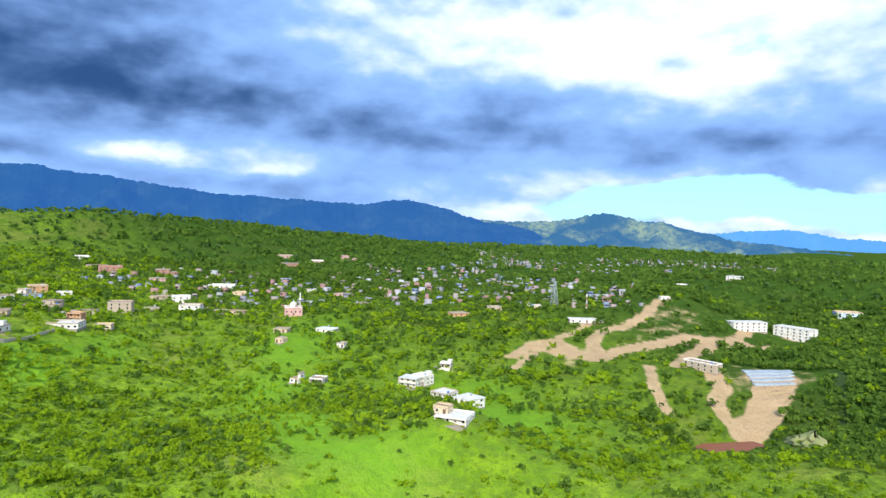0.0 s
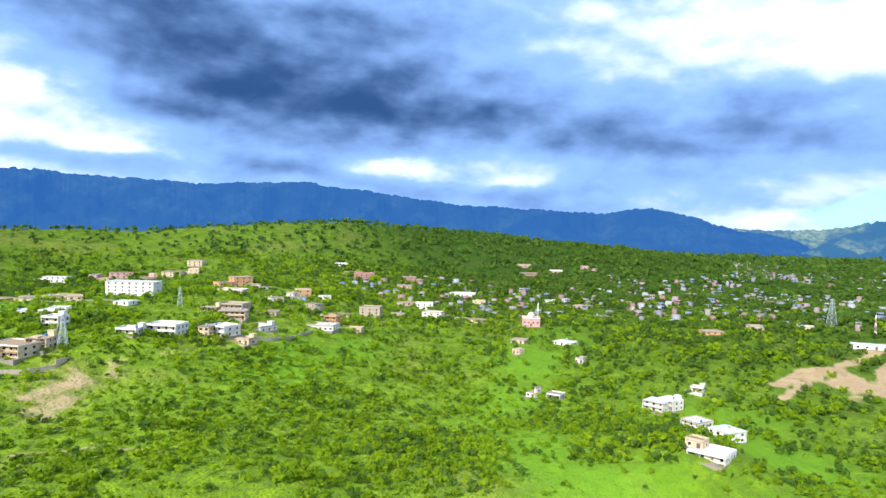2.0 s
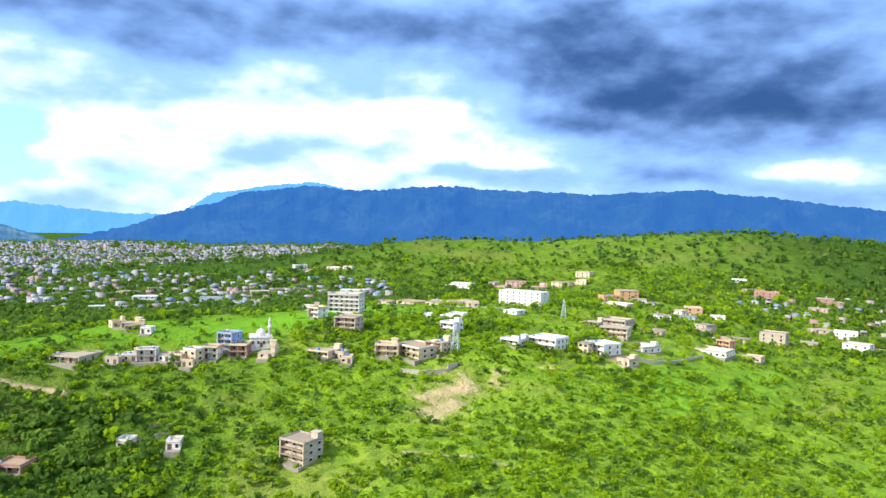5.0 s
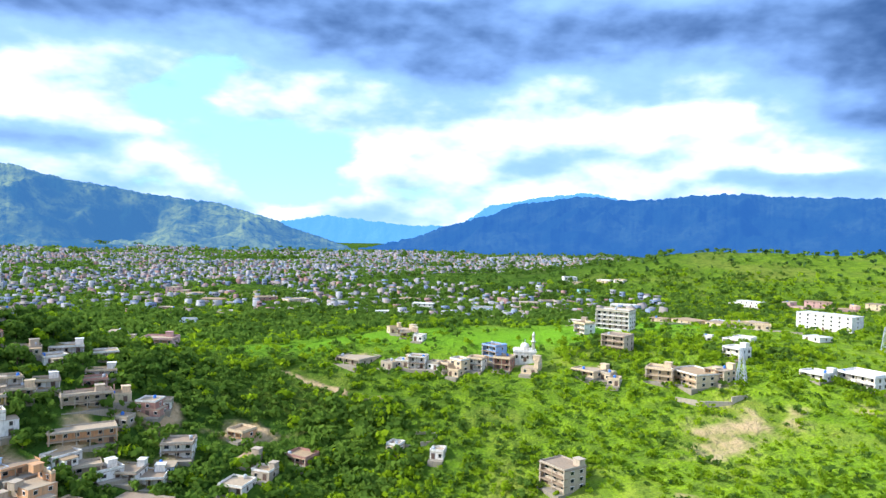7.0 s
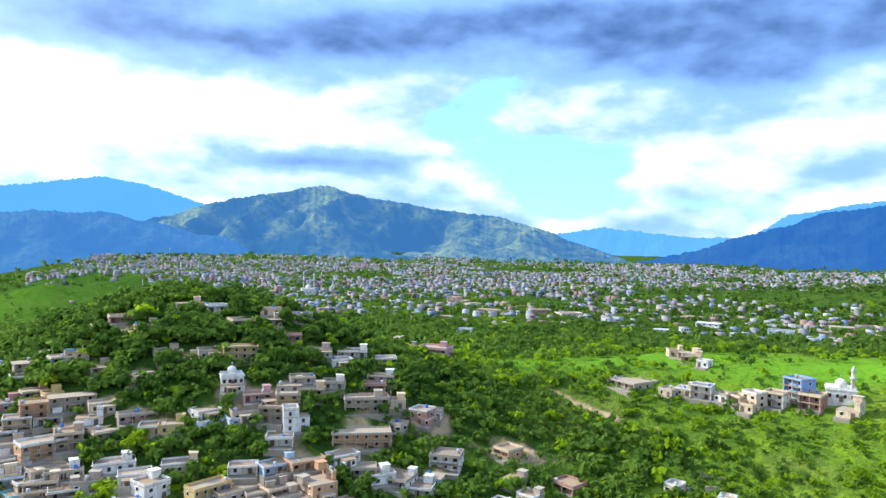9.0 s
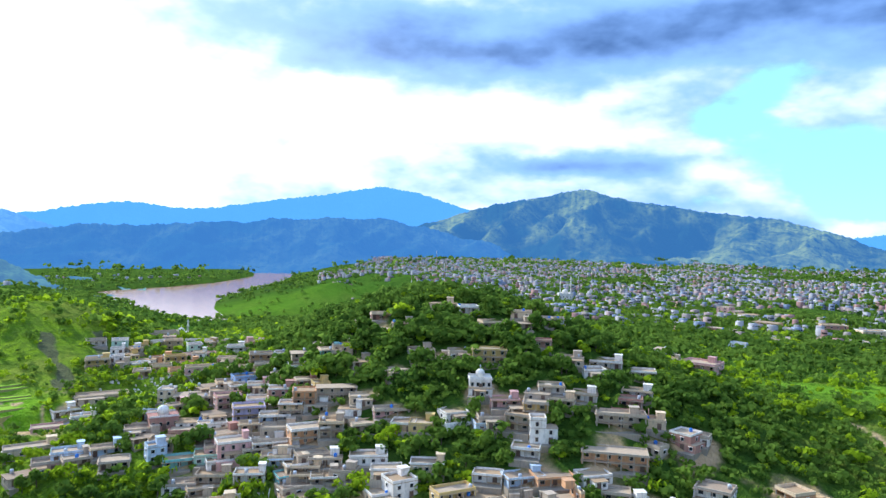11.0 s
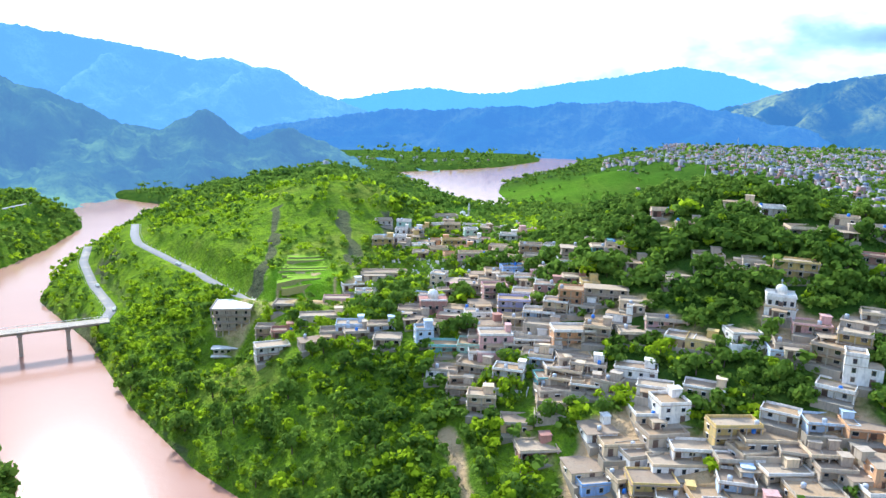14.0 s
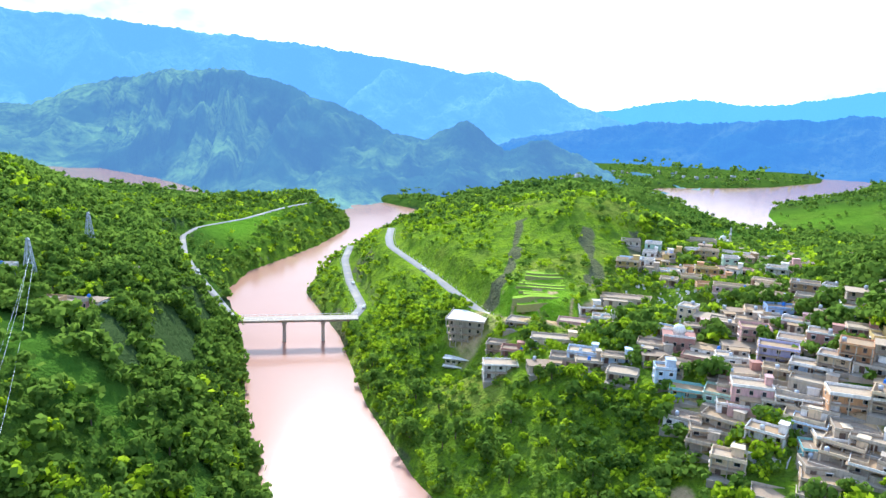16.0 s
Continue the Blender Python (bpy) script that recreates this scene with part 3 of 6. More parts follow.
def round_mesh(name, profile, mat, sides=20):
    """A turned body from pairs of radius and height."""
    a = np.linspace(0, 2 * np.pi, sides, endpoint=False)
    p = np.array(profile, float)
    x, y = p[:, :1] * np.cos(a), p[:, :1] * np.sin(a)
    mesh = grid_mesh(name, x, y, p[:, 1:2] + 0 * x, True)
    mesh.materials.append(mat)
    return mesh


def plaster(name, colour, rough=0.85):
    m, g, shader = material(name, rough)
    at = g.add("ShaderNodeTexCoord", 3)
    stretch = g.vec("MULTIPLY", at, (1.0, 1.0, 0.22))
    streak, blotch = g.noise(stretch, 1.6, 5, 0.65), g.noise(at, 0.35, 4)
    shift = g.math("MULTIPLY", g.add("ShaderNodeObjectInfo", 5), 0.35)
    base = g.mix(shift, (*colour, 1), tuple(c * 0.72 for c in colour) + (1,))
    worn = g.mix(g.math("MULTIPLY", g.ramp(streak, 0.45, 0.7), 0.7), base, tuple(0.48 * c + 0.04 for c in colour) + (1,))
    g.put(shader.inputs["Base Color"], g.mix(g.math("MULTIPLY", g.ramp(blotch, 0.45, 0.65), 0.3), worn, (0.37, 0.30, 0.21, 1)))
    relief(g, shader, streak, 0.3, 0.04)
    return m


COLOURS = {name: plaster(name + "_plaster", c) for name, c in (
    ("white", (0.86, 0.79, 0.68)), ("cream", (0.72, 0.54, 0.33)), ("grey", (0.52, 0.41, 0.29)), ("yellow", (0.66, 0.46, 0.16)), ("ochre", (0.55, 0.36, 0.17)),
    ("pink", (0.66, 0.38, 0.33)), ("orange", (0.68, 0.36, 0.17)), ("brick", (0.45, 0.22, 0.16)), ("blue", (0.28, 0.42, 0.66)), ("paleblue", (0.55, 0.64, 0.72)),
    ("teal", (0.25, 0.52, 0.48)), ("green", (0.42, 0.58, 0.42)), ("lavender", (0.52, 0.46, 0.62)))}
COLOUR_WORDS = {"cream": "cream and sandy", "grey": "bare grey cement", "paleblue": "pale blue", "brick": "red brick", "teal": "sea-green", "green": "pale green"}
ROOF = plaster("concrete_roof", (0.35, 0.25, 0.16), 0.95)
ROOF_LIGHT = plaster("limewashed_roof", (0.47, 0.35, 0.225), 0.95)
LIMEWASH = plaster("fresh_limewash", (0.74, 0.69, 0.60), 0.9)
ROOF_MUD = plaster("mud_roof", (0.42, 0.28, 0.15), 0.95)
STONE = plaster("stone_plinth", (0.34, 0.28, 0.20))
CONCRETE = plaster("bare_concrete", (0.50, 0.41, 0.30))
WOOD_DOOR = plaster("painted_door", (0.16, 0.10, 0.07), 0.6)
BLUE_PAINT = plaster("blue_paint", (0.05, 0.20, 0.62), 0.5)
STEEL = plaster("galvanised_steel", (0.50, 0.52, 0.54), 0.45)


def glass_material():
    m, g, shader = material("window_glass", 0.08)
    g.put(shader.inputs["Base Color"], (0.025, 0.03, 0.035, 1))
    return m


GLASS = glass_material()


def window_mesh(name, frame_mat, wide, high):
    """A framed window with a set-back pane and a sunshade, in one piece."""
    bm = bmesh.new()
    bmesh.ops.create_cube(bm, size=1.0)
    bmesh.ops.scale(bm, vec=(wide + 0.2, 0.16, high + 0.2), verts=bm.verts)
    bmesh.ops.translate(bm, vec=(0, -0.02, 0), verts=bm.verts)
    front = next(f for f in bm.faces if f.normal.y < -0.9)
    top = next(f for f in bm.faces if f.normal.z > 0.9)
    bmesh.ops.inset_individual(bm, faces=[front], thickness=0.1, depth=-0.07)
    for f in bm.faces:
        f.material_index = 0
    front.material_index = 1
    lifted = bmesh.ops.extrude_face_region(bm, geom=[top])
    rim = [v for v in lifted["geom"] if isinstance(v, bmesh.types.BMVert)]
    for v in rim:
        v.co.z += 0.1
        v.co.x *= 1.15
        v.co.y -= 0.35 if v.co.y < 0 else 0.0
    mesh = bpy.data.meshes.new(name)
    bm.to_mesh(mesh)
    bm.free()
    mesh.materials.append(frame_mat)
    mesh.materials.append(GLASS)
    return mesh


WINDOWS = [window_mesh("window", COLOURS["white"], 1.0, 1.05), window_mesh("window", CONCRETE, 0.85, 1.2), window_mesh("window", COLOURS["white"], 1.4, 1.05)]
DOOR = boxes("door", [(-0.6, 0.6, -0.05, 0.06, 0, 2.0), (-0.7, -0.6, -0.09, 0.06, 0, 2.2), (0.6, 0.7, -0.09, 0.06, 0, 2.2), (-0.6, 0.6, -0.09, 0.06, 2.1, 2.2)], WOOD_DOOR)
TANK_BLUE = round_mesh("water_tank", ((0.02, 0), (0.55, 0), (0.58, 0.1), (0.55, 0.9), (0.42, 1.15), (0.2, 1.25), (0.01, 1.28)), BLUE_PAINT, 12)
TANK_STEEL = round_mesh("water_tank", ((0.02, 0), (0.6, 0), (0.6, 1.2), (0.5, 1.35), (0.2, 1.45), (0.01, 1.46)), STEEL, 12)
COLUMN = boxes("column", [(-0.14, 0.14, -0.14, 0.14, 0, 2.38), (-0.2, 0.2, -0.2, 0.2, 2.22, 2.38), (-0.2, 0.2, -0.2, 0.2, 0, 0.25)], CONCRETE)
dice = random.Random(5)


def house(x, y, turn, wide, deep, storeys, colour, word="house"):
    """A flat-roofed hill house on a stone plinth; its front looks along -y before turning."""
    c, s = math.cos(radians(turn)), math.sin(radians(turn))
    spots = [(x + c * u - s * v, y + s * u + c * v) for u in (-wide / 2, 0, wide / 2) for v in (-deep / 2, deep / 2)]
    levels = [float(height(px, py)) for px, py in spots]
    foot, low = 0.5 * min(levels) + 0.5 * sum(levels) / 6 + 0.1, min(levels) - 1.0
    FOOTPRINTS.append((x, y, (wide + deep) * 0.27))
    far = math.hypot(x, y) > 430
    storey = 2.5
    high = storeys * storey
    words = COLOUR_WORDS.get(colour, colour)
    kind = "single-storey" if storeys == 1 else ("two-storey" if storeys == 2 else "tall multi-storey")
    root = tagged(new(word), f"{kind} {words} plastered {word} with flat concrete roof", word, group="hillside houses" if word == "house" else "villas among the fields")
    root.matrix_basis = pose(x, y, foot, 0, 0, turn)
    wall = COLOURS[colour]
    w, d = wide / 2, deep / 2
    style = dice.random()
    blocks = [(-w, w, -d, d, 0, high)]
    recess = 0
    if style < 0.6 and wide > 7 and not far:
        recess = 1.6
        blocks = [(-w, w, -d + recess, d, 0, high), (-w, -w + 0.25, -d, -d + recess, 0, high), (w - 0.25, w, -d, -d + recess, 0, high)]
    elif style > 0.7 and storeys > 1:
        cut = dice.uniform(-0.3, 0.35) * wide
        blocks = [(-w, w, -d, d, 0, high - storey), (-w, cut, -d, d, high - storey, high)] if dice.random() < 0.5 else [(-w, w, -d, d, 0, high - storey), (cut, w, -d + 1.2, d, high - storey, high)]
    if not far and not recess and wide > 8 and dice.random() < 0.4:
        u = dice.uniform(-w, w - 0.45 * wide)
        low_wing = (u, u + 0.45 * wide, -d - 3.2, -d, 0, 2.4)
        wing = part("wing", boxes("wing", [low_wing], COLOURS[dice.choice((colour, "cream", "grey"))]), root, label="low front wing with its own flat roof")
        part("roof", boxes("roof", [(low_wing[0] - 0.2, low_wing[1] + 0.2, -d - 3.5, -d - 0.01, 2.4, 2.55)], dice.choice((ROOF, ROOF_LIGHT, ROOF_MUD))), wing)
        part("door", DOOR, wing, pose(u + 0.14 * wide, -d - 3.2, 0.02))
        part("window", WINDOWS[0], wing, pose(u + 0.32 * wide, -d - 3.2, 1.35))
    part("wall", boxes("wall", blocks, wall), root)
    part("plinth", boxes("plinth", [(-w - 0.15, w + 0.15, -d - (0.15 if far else 2.6), d + 0.15, low - foot - (0 if far else 1.0), 0.02)], STONE), root, label="rough stone plinth")
    top_mat = dice.choice((ROOF, ROOF, ROOF_LIGHT, ROOF_LIGHT, ROOF_MUD))
    if colour == "white" and deep > 8.5 and x > 60:
        top_mat = LIMEWASH
    rim = dice.random() < (0.5 if far else 0.85)
    over = 0.06 if rim and not recess else dice.uniform(0.15, 0.45)
    slabs = []
    for x0, x1, y0, y1, z0, z1 in blocks[:1] if recess else blocks:
        slabs.append((x0 - over, x1 + over, y0 - over - recess, y1 + over, z1, z1 + 0.16))
    if recess:
        slabs += [(-w - over, w + over, -d - 0.3, -d + recess, k * storey - 0.2, k * storey) for k in range(1, storeys)]
    part("roof", boxes("roof", slabs, top_mat), root, label="weathered flat concrete roof slab")
    x0, x1, y0, y1, z0, z1 = blocks[-1] if not recess else (-w, w, -d, d, 0, high)
    z1 += 0.16
    if rim:
        t, p = 0.16, dice.uniform(0.5, 0.95)
        part("parapet", boxes("parapet", [(x0, x1, y0, y0 + t, z1, z1 + p), (x0, x1, y1 - t, y1, z1, z1 + p), (x0, x0 + t, y0 + t, y1 - t, z1, z1 + p), (x1 - t, x1, y0 + t, y1 - t, z1, z1 + p)], dice.choice((wall, wall, COLOURS["white"], COLOURS["cream"], CONCRETE))), root)
    if dice.random() < 0.36 and not far and wide > 6:
        u = dice.uniform(0.1, 0.6) * (x1 - x0) / 2
        part("stair_room", boxes("stair_room", [(u, min(u + 3, x1), y1 - 3, y1 - 0.3, z1, z1 + 2.3), (u - 0.2, min(u + 3.2, x1 + 0.2), y1 - 3.2, y1 - 0.1, z1 + 2.3, z1 + 2.45)], wall), root)
    if dice.random() < 0.5:
        part("water_tank", dice.choice((TANK_BLUE, TANK_STEEL, TANK_STEEL)), root, pose(dice.uniform(x0 + 0.8, x1 - 0.8), dice.uniform(y0 + 0.8, y1 - 0.8), z1), "rooftop water tank")
    if not far and dice.random() < 0.12:
        u, h, depth = w + dice.uniform(0.5, 2.5), dice.uniform(0.8, 1.2), d + dice.uniform(3.0, 5.0)
        part("yard_wall", boxes("yard_wall", [(-u, u - 1.6, -depth, -depth + 0.2, -2.5, h), (-u, -u + 0.2, -depth + 0.2, -d, -2.5, h), (u - 0.2, u, -depth + 0.2, -d, -2.5, h)], dice.choice((wall, CONCRETE, STONE))), root, label="low front yard wall")
    pane = dice.choice(WINDOWS)
    n_front = max(2, int(wide / (4.6 if far else 3.1)))
    door_at = dice.randrange(n_front)
    for k in range(storeys):
        for i in range(n_front):
            u, v = -w + (i + 0.5) * wide / n_front, -d + recess
            block = next((b for b in blocks if b[0] + 0.7 < u < b[1] - 0.7 and b[4] <= k * storey + 1.6 <= b[5]), None)
            if block is None:
                continue
            v = block[2]
            if k == 0 and i == door_at:
                part("door", DOOR, root, pose(u, v, 0.02))
            else:
                part("window", pane, root, pose(u, v, k * storey + 1.35))
        for side in (-1, 1):
            block = next((b for b in blocks if b[4] <= k * storey + 1.6 <= b[5]), None)
            for j in range(1 if far else max(1, int(deep / 4.2))):
                v = block[2] + (j + 0.5) * (block[3] - block[2]) / (1 if far else max(1, int(deep / 4.2)))
                part("window", pane, root, pose(block[0] if side < 0 else block[1], v, k * storey + 1.35, 0, 0, -90 * side if side < 0 else 90) if side > 0 else pose(block[0], v, k * storey + 1.35, 0, 0, -90))
        if recess:
            for i in range(max(3, int(wide / 3))):
                part("column", COLUMN, root, pose(-w + 0.4 + i * (wide - 0.8) / (max(3, int(wide / 3)) - 1), -d + 0.2, k * storey))
    return root

def villa(*given):
    return house(*given, "villa")


# ---- the far town ----
def town_material():
    m, g, shader = material("town_walls", 0.85)
    geo = g.add("ShaderNodeNewGeometry", None)
    k = geo.outputs["Random Per Island"]
    ramp = g.add("ShaderNodeValToRGB", None, sockets={0: k})
    ramp.color_ramp.interpolation = "CONSTANT"
    for i, c in enumerate(((0.36, 0.34, 0.33), (0.22, 0.21, 0.22), (0.34, 0.27, 0.22), (0.44, 0.42, 0.41), (0.33, 0.16, 0.12), (0.18, 0.23, 0.32), (0.36, 0.25, 0.22))):
        e = ramp.color_ramp.elements[i] if i < 2 else ramp.color_ramp.elements.new(i / 7)
        e.position, e.color = i / 7, (*c, 1)
    worn = g.mix(g.math("MULTIPLY", g.noise(geo.outputs[0], 0.5, 4), 0.5), ramp.outputs[0], (0.30, 0.28, 0.26, 1))
    g.put(shader.inputs["Base Color"], worn)
    return m


def far_houses(name, label, x, y, wide, deep, high, turn, windows=True):
    """Many small flat-roofed houses with window rows, as one body."""
    z = height(x, y) - 1.0
    c, s = np.cos(turn), np.sin(turn)
    corners = np.array([(-1, -1), (1, -1), (1, 1), (-1, 1)])
    co = []
    for k in (0, 1):
        for u, v in corners:
            px, py = u * wide / 2, v * deep / 2
            co.append(np.stack([x + c * px - s * py, y + s * px + c * py, z + k * (high + 1.0)], -1))
    co = np.stack(co, 1)
    n = len(x)
    faces = np.array(BOX[1:])
    idx = (np.arange(n)[:, None, None] * 8 + faces[None]).reshape(-1, 4)
    mesh = bpy.data.meshes.new(name)
    glass = [np.zeros((0, 3))]
    # dark openings, a hand's breadth proud of the front and right walls
    for level in range(3 if windows else 0):
        for i in (-0.3, 0.0, 0.3):
            for face in (0, 1):
                if face:
                    px, py, ux, uy = wide / 2 + 0.06, i * deep, 0 * wide, 0.55 + 0 * wide
                else:
                    px, py, ux, uy = i * wide, -deep / 2 - 0.06, 0.55 + 0 * wide, 0 * wide
                ok = high > level * 3.1 + 2.6
                quad = []
                for a, b in ((-1, -1), (1, -1), (1, 1), (-1, 1)):
                    qx, qy = px + a * ux, py + a * uy
                    quad.append(np.stack([x + c * qx - s * qy, y + s * qx + c * qy, z + 2.6 + level * 3.1 + b * 0.65], -1))
                glass.append(np.stack(quad, 1)[ok].reshape(-1, 3))
    glass = np.concatenate(glass)
    co = np.concatenate([co.reshape(-1, 3), glass])
    panes = (8 * n + np.arange(len(glass))).reshape(-1, 4)
    allf = np.concatenate([idx, panes])
    mesh.vertices.add(len(co))
    mesh.vertices.foreach_set("co", co.astype(np.float32).ravel())
    mesh.loops.add(allf.size)
    mesh.loops.foreach_set("vertex_index", allf.ravel().astype(np.int32))
    mesh.polygons.add(len(allf))
    mesh.polygons.foreach_set("loop_start", np.arange(0, allf.size, 4, dtype=np.int32))
    mesh.update(calc_edges=True)
    mesh.materials.append(TOWN)
    mesh.materials.append(GLASS)
    mesh.polygons.foreach_set("material_index", np.r_[np.zeros(len(idx), np.int32), np.ones(len(panes), np.int32)])
    return tagged(new(name, mesh), label, "houses", kind="stuff")


TOWN = town_material()


def make_town():
    rng = np.random.default_rng(8)

    def scatter(name, label, n, start, end, near, far, power, cell, cut, seed, size=1.0):
        a = np.radians(rng.uniform(start, end, n))
        r = near + (far - near) * rng.uniform(0, 1, n) ** power
        x, y = r * np.cos(a), r * np.sin(a)
        ok = (fractal(x, y, cell, seed, 2) > cut) & (np.minimum(along(x, y, RIVER), along(x, y, LAKE)) > 12) & (field_at(x, y) < 0.4) & (dirt_at(x, y) < 0.3) & (height(x, y) < 56)
        for hx, hy, hr in FOOTPRINTS:
            ok &= (x - hx) ** 2 + (y - hy) ** 2 > (hr + 7) ** 2
        x, y = x[ok], y[ok]
        m = len(x)
        high = rng.choice((3.4, 3.6, 6.6, 6.8, 9.8), m)
        far_houses(name, label, x, y, rng.uniform(5, 10, m) * size, rng.uniform(5, 8, m) * size, high * size, rng.uniform(0, 6.28, m), near < 900)

    scatter("far_town", "dense pale town spread over the valley floor", 30000, 58, 128, 950, 2500, 0.75, 300, -0.55, 71, 0.62)
    scatter("town_edge", "scattered pale houses among trees below the town", 3800, 56, 122, 520, 1250, 0.85, 130, -0.05, 73, 0.7)
    scatter("valley_houses", "scattered pale houses among trees in the valley", 5200, -34, 34, 560, 1900, 0.9, 150, 0.08, 75, 0.62)
    scatter("slope_houses", "a few pale houses on the wooded lake shore", 200, 128, 160, 1000, 1700, 0.9, 260, 0.3, 79, 0.8)



# ---- houses: x, y, turn, width, depth, storeys, colour ----
house(-114, 190, 58, 14.7, 8.4, 1, 'cream')
house(-122, 188, 61, 8.5, 8.0, 1, 'white')
house(-115, 181, 63, 18.4, 8.3, 1, 'cream')
house(-112, 178, 64, 13.8, 8.5, 1, 'blue')
house(-106, 182, 67, 10.8, 6.4, 1, 'cream')
house(-100, 182, 51, 11.2, 7.7, 2, 'yellow')
house(-94, 183, 40, 9.2, 7.3, 1, 'yellow')
house(-101, 178, 40, 8.5, 7.3, 1, 'ochre')
house(-95, 177, 64, 8.5, 6.7, 1, 'white')
house(-95, 176, 48, 8.5, 7.2, 1, 'grey')
house(-99, 192, 53, 15.5, 6.5, 1, 'white')
house(-98, 198, 49, 13.8, 6.6, 1, 'white')
house(-115, 200, 56, 8.8, 7.8, 1, 'cream')
house(-111, 204, 60, 8.5, 8.1, 2, 'white')
house(-108, 197, 62, 11.3, 8.4, 1, 'grey')
house(-109, 188, 67, 8.5, 8.3, 1, 'white')
house(-94, 207, 56, 12.4, 6.3, 2, 'yellow')
house(-86, 211, 51, 15.5, 6.6, 1, 'grey')
house(-79, 211, 36, 9.4, 6.6, 1, 'grey')
house(-88, 205, 64, 9.3, 7.3, 1, 'grey')
house(-90, 200, 49, 8.5, 6.9, 1, 'ochre')
house(-85, 201, 49, 8.5, 7.4, 1, 'cream')
house(-79, 204, 55, 11.0, 6.2, 1, 'cream')
house(-86, 195, 39, 8.5, 7.7, 1, 'paleblue')
house(-77, 191, 43, 11.0, 8.3, 1, 'pink')
house(-88, 187, 53, 8.5, 7.7, 1, 'ochre')
house(-83, 186, 50, 8.5, 6.9, 1, 'white')
house(-89, 181, 56, 9.8, 6.7, 1, 'grey')
house(-88, 178, 42, 8.5, 8.1, 1, 'blue')
house(-83, 177, 57, 8.5, 7.3, 1, 'blue')
house(-76, 182, 50, 8.5, 8.1, 2, 'teal')
house(-68, 186, 59, 11.4, 7.3, 1, 'grey')
house(-64, 190, 61, 10.1, 8.2, 1, 'cream')
house(-63, 184, 58, 9.0, 7.6, 1, 'blue')
house(-78, 176, 53, 10.9, 6.2, 1, 'brick')
house(-69, 180, 40, 8.5, 6.6, 1, 'white')
house(-81, 233, 15, 9.2, 7.8, 1, 'white')
house(-78, 223, 45, 12.3, 7.0, 1, 'paleblue')
house(-70, 227, 42, 12.3, 8.0, 1, 'orange')
house(-59, 233, 46, 9.9, 6.8, 1, 'white')
house(-55, 243, 16, 20.4, 8.2, 2, 'orange')
house(-44, 255, -21, 5.1, 5.5, 1, 'grey')
house(-36, 264, -19, 9.3, 7.9, 2, 'brick')
house(-32, 268, -5, 5.0, 5.5, 1, 'white')
house(-62, 217, 43, 8.5, 8.4, 3, 'orange')
house(-66, 213, 56, 8.5, 7.6, 2, 'grey')
house(-54, 212, 50, 10.7, 7.2, 1, 'grey')
house(-61, 211, 53, 8.5, 6.4, 1, 'grey')
house(-71, 211, 46, 8.5, 6.3, 1, 'grey')
house(-51, 230, 14, 8.5, 6.3, 1, 'grey')
house(-45, 229, 33, 8.5, 6.3, 1, 'white')
house(-39, 231, -15, 9.0, 9.5, 1, 'white')
house(-32, 230, -6, 9.9, 9.8, 1, 'white')
house(-28, 235, -7, 6.0, 6.0, 1, 'paleblue')
house(-25, 245, -5, 10.5, 8.7, 2, 'white')
house(-56, 198, 34, 13.2, 7.7, 1, 'pink')
house(-63, 199, 52, 8.5, 8.2, 1, 'yellow')
house(-34, 212, -27, 16.6, 15.0, 2, 'white')
house(-36, 202, 35, 10.9, 8.0, 2, 'pink')
house(-42, 196, 30, 12.1, 6.9, 1, 'cream')
house(-71, 202, 50, 11.7, 7.9, 1, 'ochre')
house(-75, 214, 49, 8.5, 7.3, 1, 'grey')
house(-110, 266, 28, 13.2, 6.6, 2, 'yellow')
house(-122, 265, 34, 9.3, 7.8, 1, 'grey')
house(-138, 262, 41, 10.0, 8.3, 1, 'grey')
house(-128, 260, 30, 11.3, 8.0, 1, 'grey')
house(-174, 275, 47, 8.5, 7.0, 1, 'cream')
house(-163, 271, 47, 8.5, 8.2, 1, 'grey')
house(-133, 293, 37, 8.5, 7.7, 1, 'white')
house(-108, 289, 36, 10.9, 6.6, 1, 'grey')
house(-118, 286, 42, 10.4, 8.3, 1, 'grey')
house(-101, 299, 27, 8.5, 8.2, 1, 'cream')
house(-111, 239, 53, 8.9, 8.2, 1, 'white')
house(-119, 231, 25, 8.5, 7.9, 1, 'yellow')
house(-106, 251, 21, 8.5, 7.7, 1, 'white')
house(-96, 249, 34, 10.4, 6.5, 1, 'pink')
house(-89, 249, 39, 9.8, 8.3, 1, 'grey')
house(-86, 256, 15, 8.6, 7.9, 1, 'grey')
house(-97, 241, 33, 10.1, 8.4, 1, 'grey')
house(-98, 238, 39, 8.5, 8.2, 1, 'paleblue')
house(-87, 242, 7, 8.7, 7.2, 2, 'grey')
house(-84, 249, 20, 8.5, 8.4, 2, 'yellow')
house(-78, 240, 26, 9.0, 6.0, 3, 'white')
house(-83, 261, 24, 9.2, 7.3, 1, 'white')
house(-77, 257, 9, 8.5, 6.7, 1, 'cream')
house(-71, 263, 14, 8.5, 6.8, 1, 'white')
house(-73, 279, 32, 8.5, 8.0, 1, 'white')
house(-71, 290, 14, 12.2, 8.3, 1, 'white')
house(-58, 294, 16, 10.1, 8.4, 1, 'white')
house(-57, 271, 14, 8.5, 7.1, 1, 'brick')
house(-57, 258, 18, 16.4, 6.2, 2, 'grey')
house(-78, 454, -2, 12.6, 10.1, 1, 'white')
house(-42, 336, -12, 14.9, 12.0, 2, 'pink')
house(-66, 407, -9, 6.2, 5.5, 1, 'grey')
house(-382, 348, 26, 11.3, 10.2, 2, 'white')
